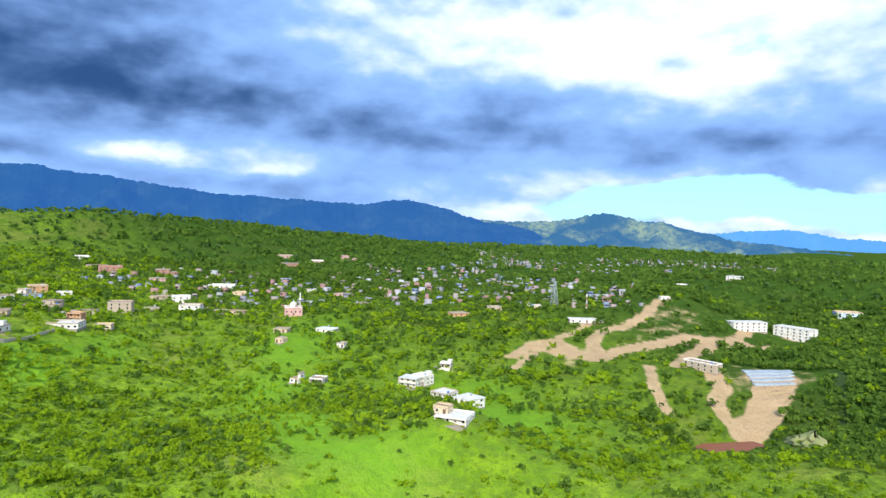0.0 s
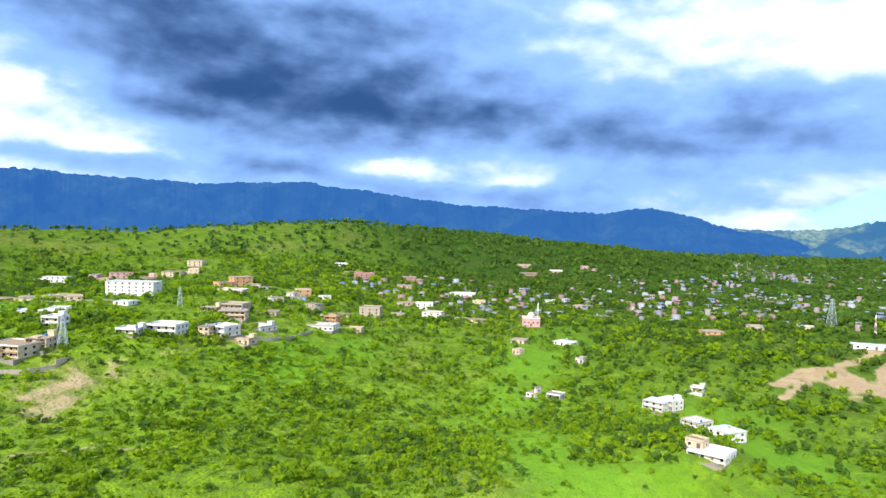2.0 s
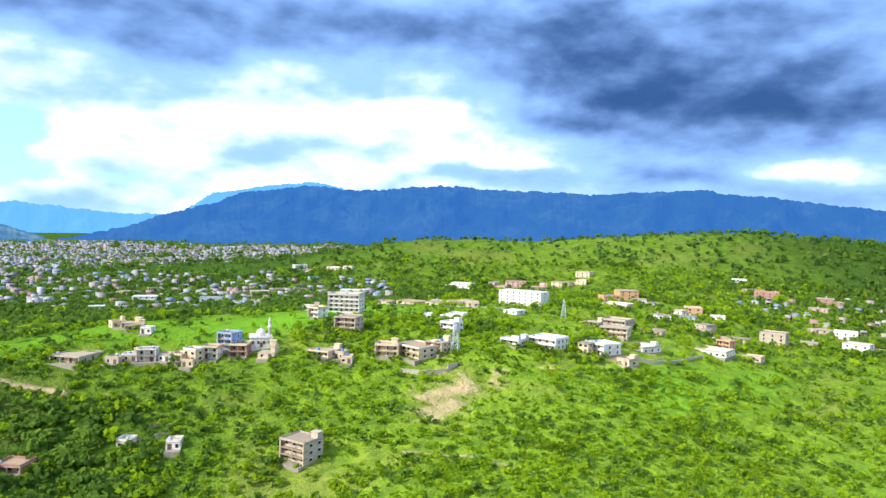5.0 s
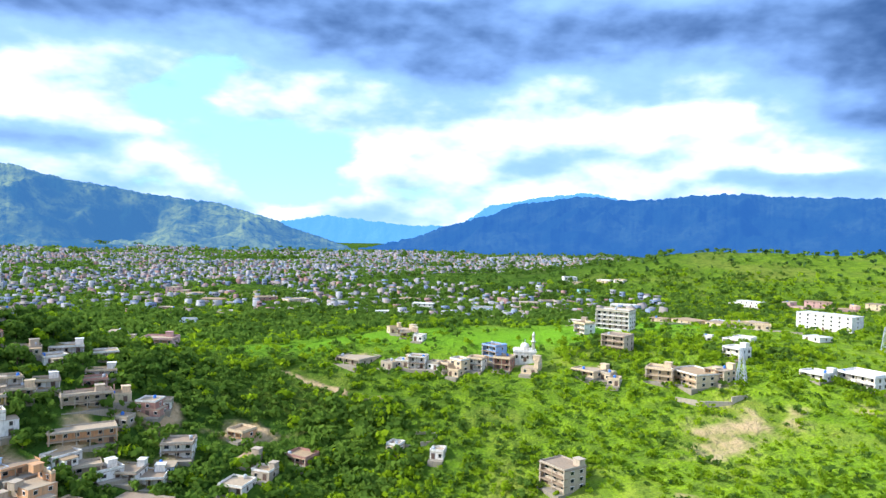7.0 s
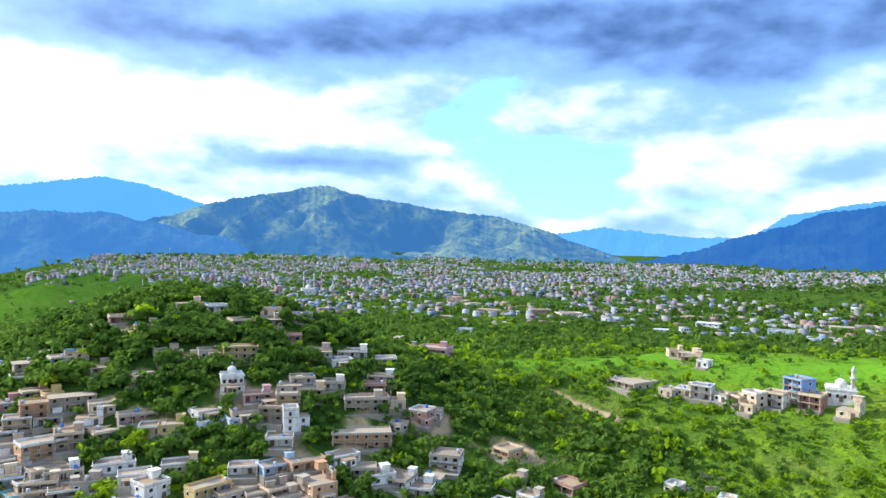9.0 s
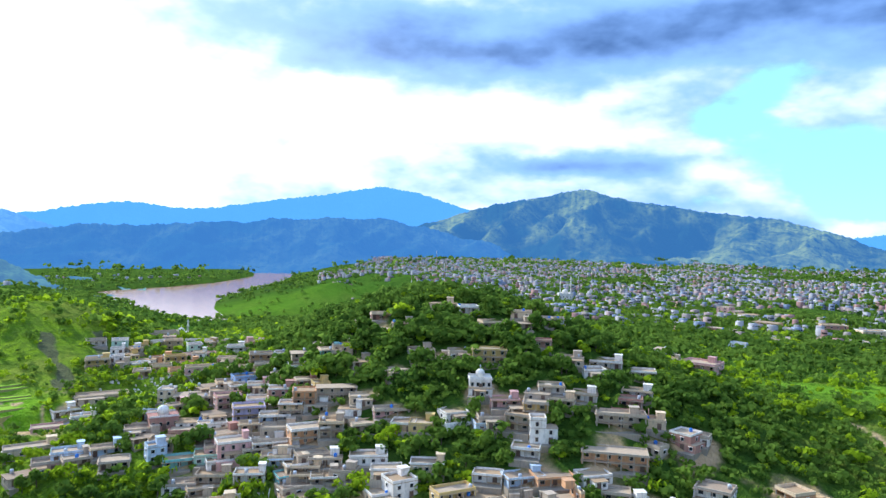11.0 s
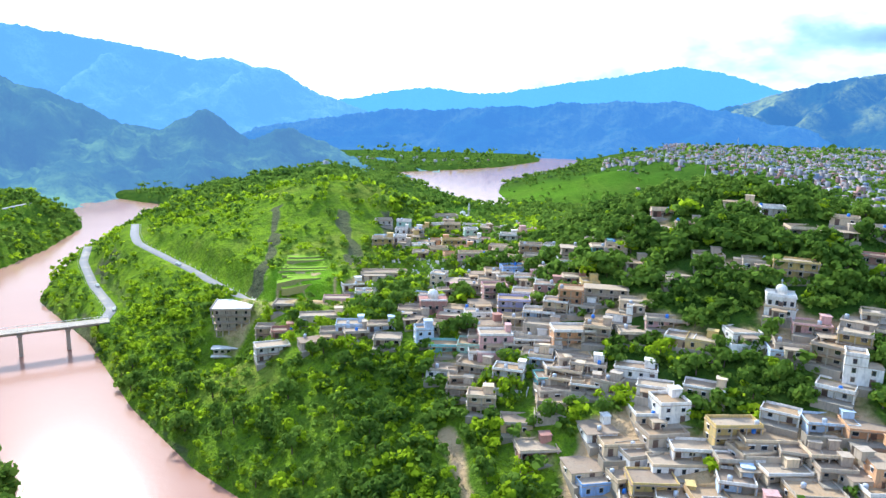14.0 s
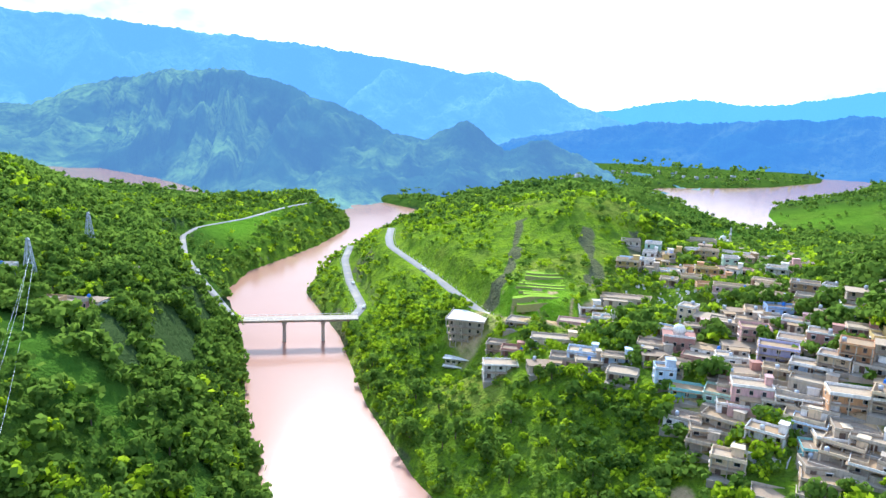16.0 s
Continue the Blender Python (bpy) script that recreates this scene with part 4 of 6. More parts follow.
house(-339, 304, 64, 16.4, 7.7, 1, 'grey')
house(-360, 343, 63, 17.0, 7.7, 1, 'white')
house(-317, 311, 39, 19.3, 7.2, 1, 'cream')
house(-362, 365, 15, 13.6, 10.5, 1, 'white')
house(-362, 392, 23, 9.2, 8.6, 1, 'grey')
house(-255, 301, 37, 8.5, 6.6, 1, 'white')
house(-300, 318, 58, 12.4, 6.6, 1, 'grey')
house(-268, 304, 41, 9.1, 8.3, 1, 'cream')
house(-287, 285, 60, 16.7, 7.2, 1, 'pink')
house(-245, 250, 52, 17.6, 6.1, 1, 'pink')
house(-244, 265, 39, 12.7, 6.0, 1, 'brick')
house(-222, 248, 29, 9.2, 8.0, 1, 'grey')
house(-208, 261, 33, 8.5, 6.6, 1, 'white')
house(-194, 256, 46, 8.5, 7.6, 2, 'grey')
house(-210, 251, 41, 8.5, 6.9, 1, 'brick')
house(-178, 255, 47, 8.5, 7.5, 2, 'teal')
house(-172, 256, 33, 8.5, 6.4, 1, 'grey')
house(-160, 252, 52, 8.5, 8.0, 1, 'grey')
house(-190, 250, 52, 8.5, 8.4, 1, 'white')
house(-211, 241, 61, 11.2, 7.0, 1, 'blue')
house(-215, 234, 52, 8.5, 8.3, 1, 'white')
house(-198, 236, 44, 10.7, 6.8, 1, 'pink')
house(-177, 239, 48, 8.5, 6.6, 1, 'brick')
house(-207, 234, 66, 10.9, 6.6, 1, 'cream')
house(-221, 219, 55, 11.0, 7.4, 1, 'white')
house(-213, 221, 44, 13.6, 7.6, 1, 'grey')
house(-211, 227, 48, 8.5, 6.2, 1, 'grey')
house(-221, 201, 37, 8.5, 6.0, 1, 'paleblue')
house(-202, 205, 41, 11.2, 6.5, 1, 'white')
house(-199, 199, 42, 11.0, 7.7, 1, 'brick')
house(-201, 221, 58, 9.4, 7.2, 2, 'pink')
house(-188, 227, 43, 12.9, 8.0, 1, 'cream')
house(-181, 230, 43, 10.7, 7.4, 2, 'brick')
house(-185, 216, 48, 11.5, 7.5, 2, 'lavender')
house(-173, 217, 40, 11.2, 6.9, 1, 'paleblue')
house(-169, 221, 36, 8.6, 6.5, 2, 'cream')
house(-167, 226, 41, 8.5, 8.2, 3, 'orange')
house(-162, 227, 33, 8.5, 8.0, 1, 'white')
house(-159, 235, 41, 14.9, 6.8, 2, 'grey')
house(-147, 236, 40, 11.0, 7.0, 1, 'cream')
house(-148, 229, 30, 8.5, 6.1, 2, 'white')
house(-198, 214, 60, 12.9, 7.0, 1, 'cream')
house(-178, 210, 47, 8.5, 6.5, 1, 'cream')
house(-167, 212, 38, 11.8, 7.9, 1, 'grey')
house(-183, 203, 65, 11.6, 8.5, 1, 'brick')
house(-173, 198, 56, 13.6, 7.3, 2, 'pink')
house(-180, 196, 49, 8.5, 7.9, 1, 'pink')
house(-154, 213, 54, 13.9, 8.1, 2, 'orange')
house(-148, 218, 36, 8.5, 7.5, 2, 'grey')
house(-165, 205, 50, 11.6, 8.3, 1, 'white')
house(-167, 200, 55, 8.5, 7.2, 1, 'white')
house(-157, 205, 42, 9.0, 6.0, 1, 'white')
house(-139, 224, 50, 9.1, 6.8, 1, 'cream')
house(-141, 206, 36, 10.9, 7.0, 1, 'white')
house(-157, 200, 40, 9.8, 7.0, 1, 'cream')
house(-147, 206, 54, 10.6, 8.0, 1, 'grey')
house(-148, 200, 58, 8.7, 6.5, 1, 'cream')
house(-186, 185, 52, 10.3, 6.9, 1, 'teal')
house(-179, 192, 46, 10.2, 8.5, 1, 'green')
house(-174, 191, 55, 8.5, 8.0, 1, 'white')
house(-177, 178, 40, 10.4, 6.5, 1, 'white')
house(-169, 186, 33, 13.1, 7.3, 1, 'grey')
house(-170, 181, 57, 10.7, 8.1, 1, 'grey')
house(-167, 177, 43, 8.5, 7.1, 1, 'grey')
house(-156, 176, 47, 8.5, 6.0, 2, 'cream')
house(-155, 200, 39, 8.5, 7.5, 1, 'paleblue')
house(-147, 195, 58, 8.6, 6.9, 1, 'teal')
house(-144, 200, 31, 9.5, 6.1, 1, 'cream')
house(-142, 198, 36, 10.3, 8.2, 1, 'cream')
house(-136, 199, 37, 8.5, 7.6, 1, 'grey')
house(-131, 203, 19, 8.5, 6.3, 1, 'grey')
house(-139, 188, 45, 8.5, 7.1, 1, 'grey')
house(-142, 192, 63, 10.6, 6.8, 1, 'grey')
house(-208, 189, 67, 10.5, 7.9, 1, 'grey')
house(-199, 189, 36, 8.7, 7.3, 1, 'cream')
house(-119, 209, 34, 10.0, 6.4, 1, 'white')
house(-108, 216, 28, 10.9, 6.5, 1, 'cream')
house(-125, 229, 23, 8.5, 7.7, 1, 'ochre')
house(-215, 191, 53, 8.5, 7.9, 1, 'grey')
house(-241, 169, 63, 18.4, 6.8, 1, 'cream')
house(-226, 157, 76, 11.0, 6.4, 1, 'grey')
house(-224, 163, 60, 8.5, 6.9, 1, 'pink')
house(-217, 169, 65, 8.5, 8.4, 1, 'grey')
house(-269, 215, 57, 21.0, 8.1, 1, 'grey')
house(-246, 192, 58, 10.3, 6.0, 1, 'white')
house(-267, 165, 52, 8.5, 8.2, 1, 'grey')
house(-248, 155, 62, 8.5, 6.3, 1, 'brick')
house(-250, 7, 61, 8.6, 8.5, 1, 'brick')
house(-259, 13, 64, 6.9, 5.5, 1, 'white')
house(-250, 3, 69, 5.9, 6.1, 1, 'ochre')
house(-273, -15, 77, 5.6, 5.5, 1, 'white')
house(-312, 17, 67, 5.0, 5.5, 1, 'cream')
house(-403, 361, 44, 14.5, 11.2, 1, 'white')
house(180, 241, -83, 17.4, 15.0, 2, 'cream')
house(168, 248, -46, 11.1, 9.1, 2, 'cream')
house(189, 237, -67, 9.1, 9.8, 2, 'cream')
house(226, 223, -77, 10.6, 9.3, 1, 'white')
house(242, 215, -77, 15.2, 13.2, 2, 'white')
house(266, 200, -96, 12.7, 12.3, 2, 'white')
house(300, 201, -95, 13.7, 14.9, 1, 'white')
house(256, 203, -76, 5.7, 5.5, 2, 'cream')
house(357, 195, -79, 23.7, 15.0, 1, 'white')
house(378, 197, -88, 8.8, 7.2, 2, 'orange')
house(381, 181, -79, 10.2, 8.1, 1, 'cream')
house(304, 222, -64, 15.5, 13.0, 2, 'cream')
house(332, 242, -78, 16.2, 13.4, 2, 'grey')
house(350, 230, -67, 14.3, 12.9, 1, 'cream')
house(315, 247, -76, 9.7, 8.5, 1, 'cream')
house(47, 308, -51, 14.7, 15.0, 1, 'grey')
house(72, 293, -27, 8.0, 7.4, 2, 'white')
house(60, 296, -53, 6.9, 5.9, 1, 'grey')
house(66, 296, -28, 6.4, 6.2, 1, 'cream')
house(79, 289, -43, 5.3, 5.7, 1, 'white')
house(84, 287, -63, 7.4, 6.1, 1, 'cream')
house(89, 284, -59, 6.9, 6.1, 2, 'cream')
house(97, 284, -39, 7.4, 7.2, 2, 'white')
house(107, 289, -59, 8.2, 8.1, 3, 'blue')
house(109, 281, -38, 8.0, 8.8, 2, 'brick')
house(118, 271, -40, 7.4, 7.2, 2, 'cream')
house(142, 262, -62, 11.5, 12.5, 1, 'cream')
house(147, 255, -61, 5.0, 5.5, 1, 'cream')
house(147, 250, -41, 5.0, 5.5, 1, 'cream')
house(86, 280, -44, 5.2, 5.5, 1, 'cream')
house(167, 283, -53, 11.5, 11.8, 3, 'grey')
house(198, 339, -47, 19.0, 13.0, 4, 'white')
house(351, 342, -71, 34.0, 15.0, 4, 'white')
house(417, 234, -100, 10.2, 9.5, 2, 'grey')
house(417, 210, -76, 12.7, 10.4, 1, 'grey')
house(442, 199, -74, 15.7, 12.4, 3, 'grey')
house(399, 240, -68, 5.6, 5.5, 1, 'pink')
house(296, 375, -65, 13.9, 13.9, 1, 'cream')
house(284, 391, -77, 18.1, 15.0, 1, 'cream')
house(248, 294, -59, 9.3, 8.9, 1, 'white')
house(215, 259, -75, 8.8, 8.9, 2, 'white')
house(233, 304, -47, 5.0, 5.5, 1, 'white')
house(305, 304, -79, 10.3, 11.1, 1, 'white')
house(321, 373, -80, 11.7, 12.3, 1, 'cream')
house(77, 334, -21, 8.4, 7.1, 1, 'cream')
house(80, 323, -37, 5.2, 5.5, 1, 'white')
house(184, 357, -42, 11.7, 11.9, 1, 'grey')
house(172, 326, -71, 7.7, 8.3, 2, 'white')
house(355, -16, 247, 11.5, 11.5, 2, 'white')
house(360, -23, 231, 9.6, 8.9, 2, 'white')
house(324, -36, 231, 10.6, 11.2, 2, 'white')
house(308, -49, 227, 12.0, 11.8, 2, 'white')
house(233, -40, 250, 13.7, 12.5, 1, 'white')
house(237, -35, 246, 6.8, 5.6, 1, 'cream')
house(397, -37, 256, 7.4, 5.8, 1, 'white')
house(340, 49, -115, 6.0, 5.9, 2, 'white')
house(342, 37, -102, 8.0, 8.2, 1, 'white')
house(418, 35, -104, 5.5, 6.0, 1, 'white')
house(419, 77, -111, 6.0, 6.1, 1, 'cream')
house(447, 83, -96, 10.1, 10.5, 1, 'cream')
house(269, 187, -93, 7.7, 7.1, 1, 'cream')
house(390, -203, 217, 23.0, 9.0, 2, 'grey')
house(-4, 257, -42, 7.7, 7.9, 1, 'orange')
house(17, 242, -42, 9.4, 8.2, 1, 'brick')
house(-1, 241, -30, 6.4, 6.5, 1, 'grey')
house(-5, 226, -31, 8.9, 9.2, 1, 'white')
house(4, 232, -34, 7.0, 6.1, 1, 'grey')
house(51, 240, -37, 5.2, 5.5, 1, 'cream')
house(65, 231, -29, 5.0, 5.5, 1, 'white')
house(100, 201, -70, 11.6, 10.2, 3, 'grey')
house(-195, 245, 45, 8.4, 5.9, 1, 'ochre')
house(-142, 177, 48, 9.0, 7.1, 1, 'ochre')
house(-238, 146, 74, 12.2, 7.1, 2, 'white')
house(-168, 281, 41, 12.4, 5.7, 1, 'brick')
house(-100, 305, 16, 12.3, 6.8, 1, 'paleblue')
house(-276, 296, 60, 9.7, 6.2, 1, 'white')
house(-175, 261, 42, 10.0, 6.7, 1, 'cream')
house(-259, 155, 58, 11.3, 5.5, 2, 'cream')
house(-204, 174, 52, 9.4, 7.4, 1, 'cream')
house(-145, 293, 26, 11.7, 6.7, 1, 'cream')
house(-48, 265, 16, 8.6, 6.0, 1, 'cream')
house(-191, 267, 43, 8.6, 7.4, 1, 'paleblue')
house(-306, 327, 56, 8.4, 7.0, 1, 'cream')
house(-56, 279, 4, 10.8, 5.9, 1, 'white')
house(-88, 219, 18, 9.2, 6.0, 1, 'white')
house(-83, 280, 22, 11.4, 6.2, 1, 'grey')
house(-85, 165, 47, 8.9, 7.0, 2, 'white')
house(-128, 212, 35, 12.4, 6.4, 1, 'white')
house(-131, 174, 60, 10.8, 7.5, 1, 'brick')
house(-217, 256, 44, 9.7, 6.1, 2, 'ochre')
house(-256, 183, 57, 10.8, 6.5, 1, 'pink')
house(-64, 168, 30, 12.2, 6.1, 1, 'grey')
house(-96, 282, 20, 10.4, 6.5, 1, 'brick')
house(-308, 318, 66, 8.3, 5.7, 2, 'ochre')
house(-155, 275, 34, 8.6, 5.7, 1, 'grey')
house(-133, 233, 41, 12.8, 5.5, 1, 'pink')
house(-110, 298, 23, 8.9, 5.5, 1, 'cream')
house(-31, 184, 26, 10.5, 7.2, 2, 'paleblue')
house(-269, 199, 72, 11.0, 7.3, 1, 'white')
house(-142, 251, 51, 11.7, 6.8, 1, 'cream')
house(-240, 306, 53, 11.3, 7.1, 1, 'grey')
house(-223, 170, 57, 10.1, 7.1, 1, 'paleblue')
house(-223, 230, 64, 8.4, 5.6, 1, 'grey')
house(-322, 296, 49, 9.0, 6.1, 2, 'grey')
house(-213, 177, 62, 9.8, 5.7, 1, 'paleblue')

house(-169, 238, 52, 6.3, 6.6, 1, 'yellow')
house(-298, 270, 56, 9.8, 5.6, 1, 'orange')
house(-305, 248, 57, 7.5, 6.0, 1, 'white')
house(-235, 257, 65, 9.6, 5.0, 1, 'ochre')
house(-286, 268, 57, 10.4, 5.6, 2, 'yellow')
house(-280, 255, 53, 8.9, 6.3, 1, 'ochre')
house(-195, 183, 64, 6.2, 5.6, 2, 'paleblue')
house(-308, 257, 65, 8.8, 6.2, 2, 'yellow')
house(-307, 308, 57, 7.8, 5.8, 1, 'ochre')
house(-280, 278, 36, 6.4, 7.0, 2, 'white')
house(-193, 206, 55, 10.0, 5.7, 1, 'white')
house(-277, 269, 53, 8.9, 5.3, 1, 'orange')
house(-190, 199, 56, 8.1, 5.1, 1, 'grey')
house(-317, 272, 52, 6.9, 6.0, 1, 'yellow')
house(-298, 261, 45, 7.7, 5.4, 1, 'white')
house(-320, 286, 70, 10.0, 6.3, 1, 'cream')
house(-298, 291, 58, 7.6, 6.5, 2, 'green')
house(-157, 188, 36, 9.5, 6.2, 2, 'white')
house(-153, 223, 41, 6.9, 5.1, 1, 'white')
house(-291, 251, 66, 9.1, 6.5, 1, 'cream')
house(-307, 240, 62, 10.1, 5.4, 1, 'paleblue')
house(-295, 244, 49, 6.4, 6.9, 1, 'grey')
house(-314, 265, 70, 7.4, 5.9, 1, 'white')
house(-262, 286, 42, 9.2, 6.9, 2, 'white')
house(-298, 233, 57, 10.4, 6.0, 2, 'yellow')
house(-263, 294, 58, 10.2, 5.3, 2, 'pink')
house(-258, 246, 61, 8.3, 6.0, 1, 'orange')
house(-321, 262, 52, 8.0, 6.1, 2, 'green')
house(-328, 253, 62, 9.3, 6.5, 1, 'white')
house(-316, 257, 47, 6.6, 5.8, 1, 'white')
house(-216, 211, 65, 9.6, 5.4, 1, 'pink')
house(-278, 242, 51, 7.5, 6.8, 1, 'ochre')
house(-228, 215, 36, 6.0, 6.6, 2, 'cream')
house(-312, 289, 50, 9.2, 5.1, 2, 'cream')

# the villa terrace, the valley and the cleared spur
villa(431, 513, -67, 27.9, 13.0, 2, 'white')
villa(458, 484, -67, 18.2, 12.7, 2, 'pink')
villa(477, 479, -51, 20.5, 12.6, 2, 'pink')
villa(479, 452, -25, 18.0, 13.0, 2, 'pink')
villa(503, 441, -68, 17.7, 13.0, 2, 'cream')
villa(520, 436, -65, 20.6, 13.0, 2, 'cream')
villa(549, 451, -78, 16.1, 10.4, 2, 'cream')
villa(424, 321, -22, 14.2, 9.3, 2, 'orange')
villa(462, 333, -32, 16.4, 13.0, 3, 'orange')
villa(409, 301, -74, 19.4, 13.0, 1, 'cream')
villa(455, 315, -46, 10.5, 7.1, 1, 'white')
villa(453, 302, -31, 8.3, 6.5, 1, 'white')
villa(439, 269, -86, 9.8, 8.0, 1, 'white')
villa(463, 272, -47, 12.2, 9.2, 2, 'orange')
villa(315, 528, -33, 22.4, 13.0, 2, 'white')
villa(268, 540, -1, 13.8, 11.5, 1, 'white')
villa(253, 537, -39, 11.3, 8.3, 1, 'grey')
villa(256, 601, -18, 17.4, 13.0, 2, 'cream')
villa(284, 618, -0, 15.5, 12.7, 1, 'grey')
villa(234, 576, -28, 14.2, 10.3, 2, 'cream')
villa(201, 577, -24, 18.6, 13.0, 2, 'paleblue')
villa(153, 604, -28, 18.9, 12.1, 3, 'white')
villa(152, 654, -45, 17.8, 13.0, 2, 'grey')
villa(177, 661, -6, 13.0, 7.9, 2, 'white')
villa(112, 587, -9, 13.6, 9.1, 1, 'white')
villa(85, 591, -20, 13.6, 9.8, 1, 'grey')
villa(269, 403, -55, 11.1, 9.5, 1, 'cream')
villa(312, 395, -54, 11.5, 8.8, 1, 'white')
villa(306, 369, -22, 11.0, 7.6, 1, 'cream')
villa(301, 342, -37, 8.7, 5.9, 1, 'cream')
villa(238, 289, -69, 10.1, 6.3, 1, 'white')
villa(348, 702, -8, 14.8, 9.7, 2, 'white')
villa(349, 682, -45, 11.6, 8.7, 1, 'cream')
villa(370, 661, -52, 14.3, 9.8, 1, 'cream')
villa(380, 646, -62, 11.3, 8.1, 1, 'white')
villa(334, 640, 0, 10.9, 8.5, 1, 'teal')
villa(73, 351, 4, 6.9, 5.8, 1, 'cream')
villa(78, 343, -47, 8.2, 6.9, 1, 'cream')
villa(13, 661, 18, 20.0, 13.0, 2, 'brick')
villa(40, 645, 27, 22.1, 13.0, 2, 'cream')
villa(29, 585, 19, 15.6, 11.8, 1, 'white')
villa(-33, 640, -19, 19.4, 13.0, 2, 'orange')
villa(-72, 756, -21, 22.9, 13.0, 3, 'pink')
villa(-55, 730, 36, 19.3, 13.0, 2, 'white')
villa(-28, 561, -32, 12.8, 8.8, 1, 'white')
villa(-43, 520, -19, 11.9, 7.3, 1, 'paleblue')
villa(-56, 580, -5, 11.1, 8.8, 1, 'grey')
villa(-19, 578, -27, 13.2, 8.9, 1, 'white')
villa(-14, 627, -5, 14.3, 12.1, 1, 'pink')
villa(-0, 701, -31, 15.9, 10.4, 2, 'cream')
villa(-66, 588, -18, 11.2, 6.9, 1, 'brick')
villa(7, 585, -26, 11.1, 8.6, 1, 'grey')
villa(603, 285, -64, 20.9, 12.8, 2, 'brick')
villa(617, 305, -28, 16.2, 10.7, 1, 'pink')
villa(639, 246, -66, 21.4, 13.0, 2, 'brick')
villa(603, 240, -73, 15.3, 12.1, 1, 'pink')
villa(645, 334, -63, 14.2, 12.0, 1, 'white')
villa(613, 181, -78, 25.0, 13.0, 1, 'white')
villa(590, 157, -79, 12.0, 7.3, 1, 'cream')
villa(526, 205, -40, 15.6, 10.4, 1, 'cream')
villa(529, 189, -69, 15.5, 12.6, 2, 'white')
villa(499, 169, -87, 16.7, 10.2, 2, 'white')
villa(507, 158, -91, 12.6, 8.3, 1, 'cream')
villa(497, 145, -46, 12.3, 8.1, 1, 'grey')
villa(508, 134, -104, 14.6, 9.3, 1, 'cream')
villa(478, 192, -62, 10.3, 8.5, 1, 'grey')
villa(435, 259, -65, 12.1, 10.3, 1, 'blue')
villa(410, 263, -36, 9.8, 7.5, 1, 'white')
villa(471, 256, -61, 10.7, 8.4, 1, 'white')
villa(394, 221, -80, 9.1, 5.7, 2, 'grey')
villa(397, 211, -33, 9.1, 7.4, 1, 'white')
villa(815, 168, -66, 19.3, 13.0, 1, 'pink')
villa(752, 146, -67, 20.8, 13.0, 2, 'brick')
villa(808, 125, -78, 15.8, 12.7, 1, 'pink')
villa(852, 89, -69, 23.1, 13.0, 2, 'pink')
villa(611, 93, -50, 12.1, 8.1, 1, 'white')
villa(599, 61, -112, 14.1, 11.8, 1, 'pink')
villa(559, 39, -51, 11.0, 9.2, 1, 'grey')
villa(460, 52, -112, 14.7, 11.3, 1, 'white')
villa(515, -286, -81, 30.0, 12.0, 3, 'white')
villa(506, -322, -148, 31.0, 12.0, 4, 'white')
villa(503, -150, -92, 27.3, 13.0, 1, 'white')
villa(567, -400, -103, 21.3, 13.0, 2, 'paleblue')
villa(814, -402, -133, 17.4, 13.0, 2, 'white')
villa(771, -319, -80, 16.1, 9.7, 2, 'white')
villa(539, -225, -82, 8.3, 5.0, 1, 'white')
villa(546, -114, -76, 13.4, 8.4, 1, 'cream')
villa(520, -47, -65, 14.8, 11.8, 1, 'orange')
villa(544, -79, -68, 11.1, 8.2, 1, 'cream')

# ---- roads, bridge and special buildings ----
def road_mesh(name, line, half, mat, lift=0.16):
    p = np.array(line, float)
    s = np.r_[0, np.cumsum(np.hypot(*np.diff(p[:, :2], axis=0).T))]
    k = np.arange(0, s[-1], 3.0)
    q = np.stack([np.interp(k, s, p[:, i]) for i in range(3)], -1)
    for _ in range(3):
        q[1:-1] = 0.25 * q[:-2] + 0.5 * q[1:-1] + 0.25 * q[2:]
    out = np.gradient(q[:, :2], axis=0)
    out /= np.linalg.norm(out, axis=1)[:, None]
    side = np.stack([-out[:, 1], out[:, 0]], -1)
    rows = []
    for u, drop in ((-half - 0.3, -0.9), (-half, 0), (half, 0), (half + 0.3, -0.9)):
        rows.append(np.c_[q[:, :2] + side * u, q[:, 2] + lift + drop])
    g = np.stack(rows)
    mesh = grid_mesh(name, g[..., 0], g[..., 1], g[..., 2], False)
    mesh.materials.append(mat)
    return mesh, q, side


def asphalt_material():
    m, g, shader = material("worn_road", 0.9)
    at = g.add("ShaderNodeNewGeometry", 0)
    base = g.mix(g.noise(at, 0.4, 5), (0.22, 0.205, 0.19, 1), (0.34, 0.315, 0.285, 1))
    g.put(shader.inputs["Base Color"], g.mix(g.ramp(g.noise(at, 0.08, 3), 0.5, 0.7), base, (0.42, 0.36, 0.28, 1)))
    return m


ASPHALT = asphalt_material()
for line, word in ((LOWER_ROAD, "lower"), (UPPER_ROAD, "upper"), (BANK_ROAD, "far bank")):
    mesh, q, side = road_mesh("road", line, 1.9 if line is BANK_ROAD else 2.5, ASPHALT)
    tagged(new("road", mesh), f"pale dusty {word} road along the gorge slope", "road", kind="structure")
POST = boxes("post", [(-0.13, 0.13, -0.13, 0.13, -0.2, 0.9)], COLOURS["white"], 0.03)


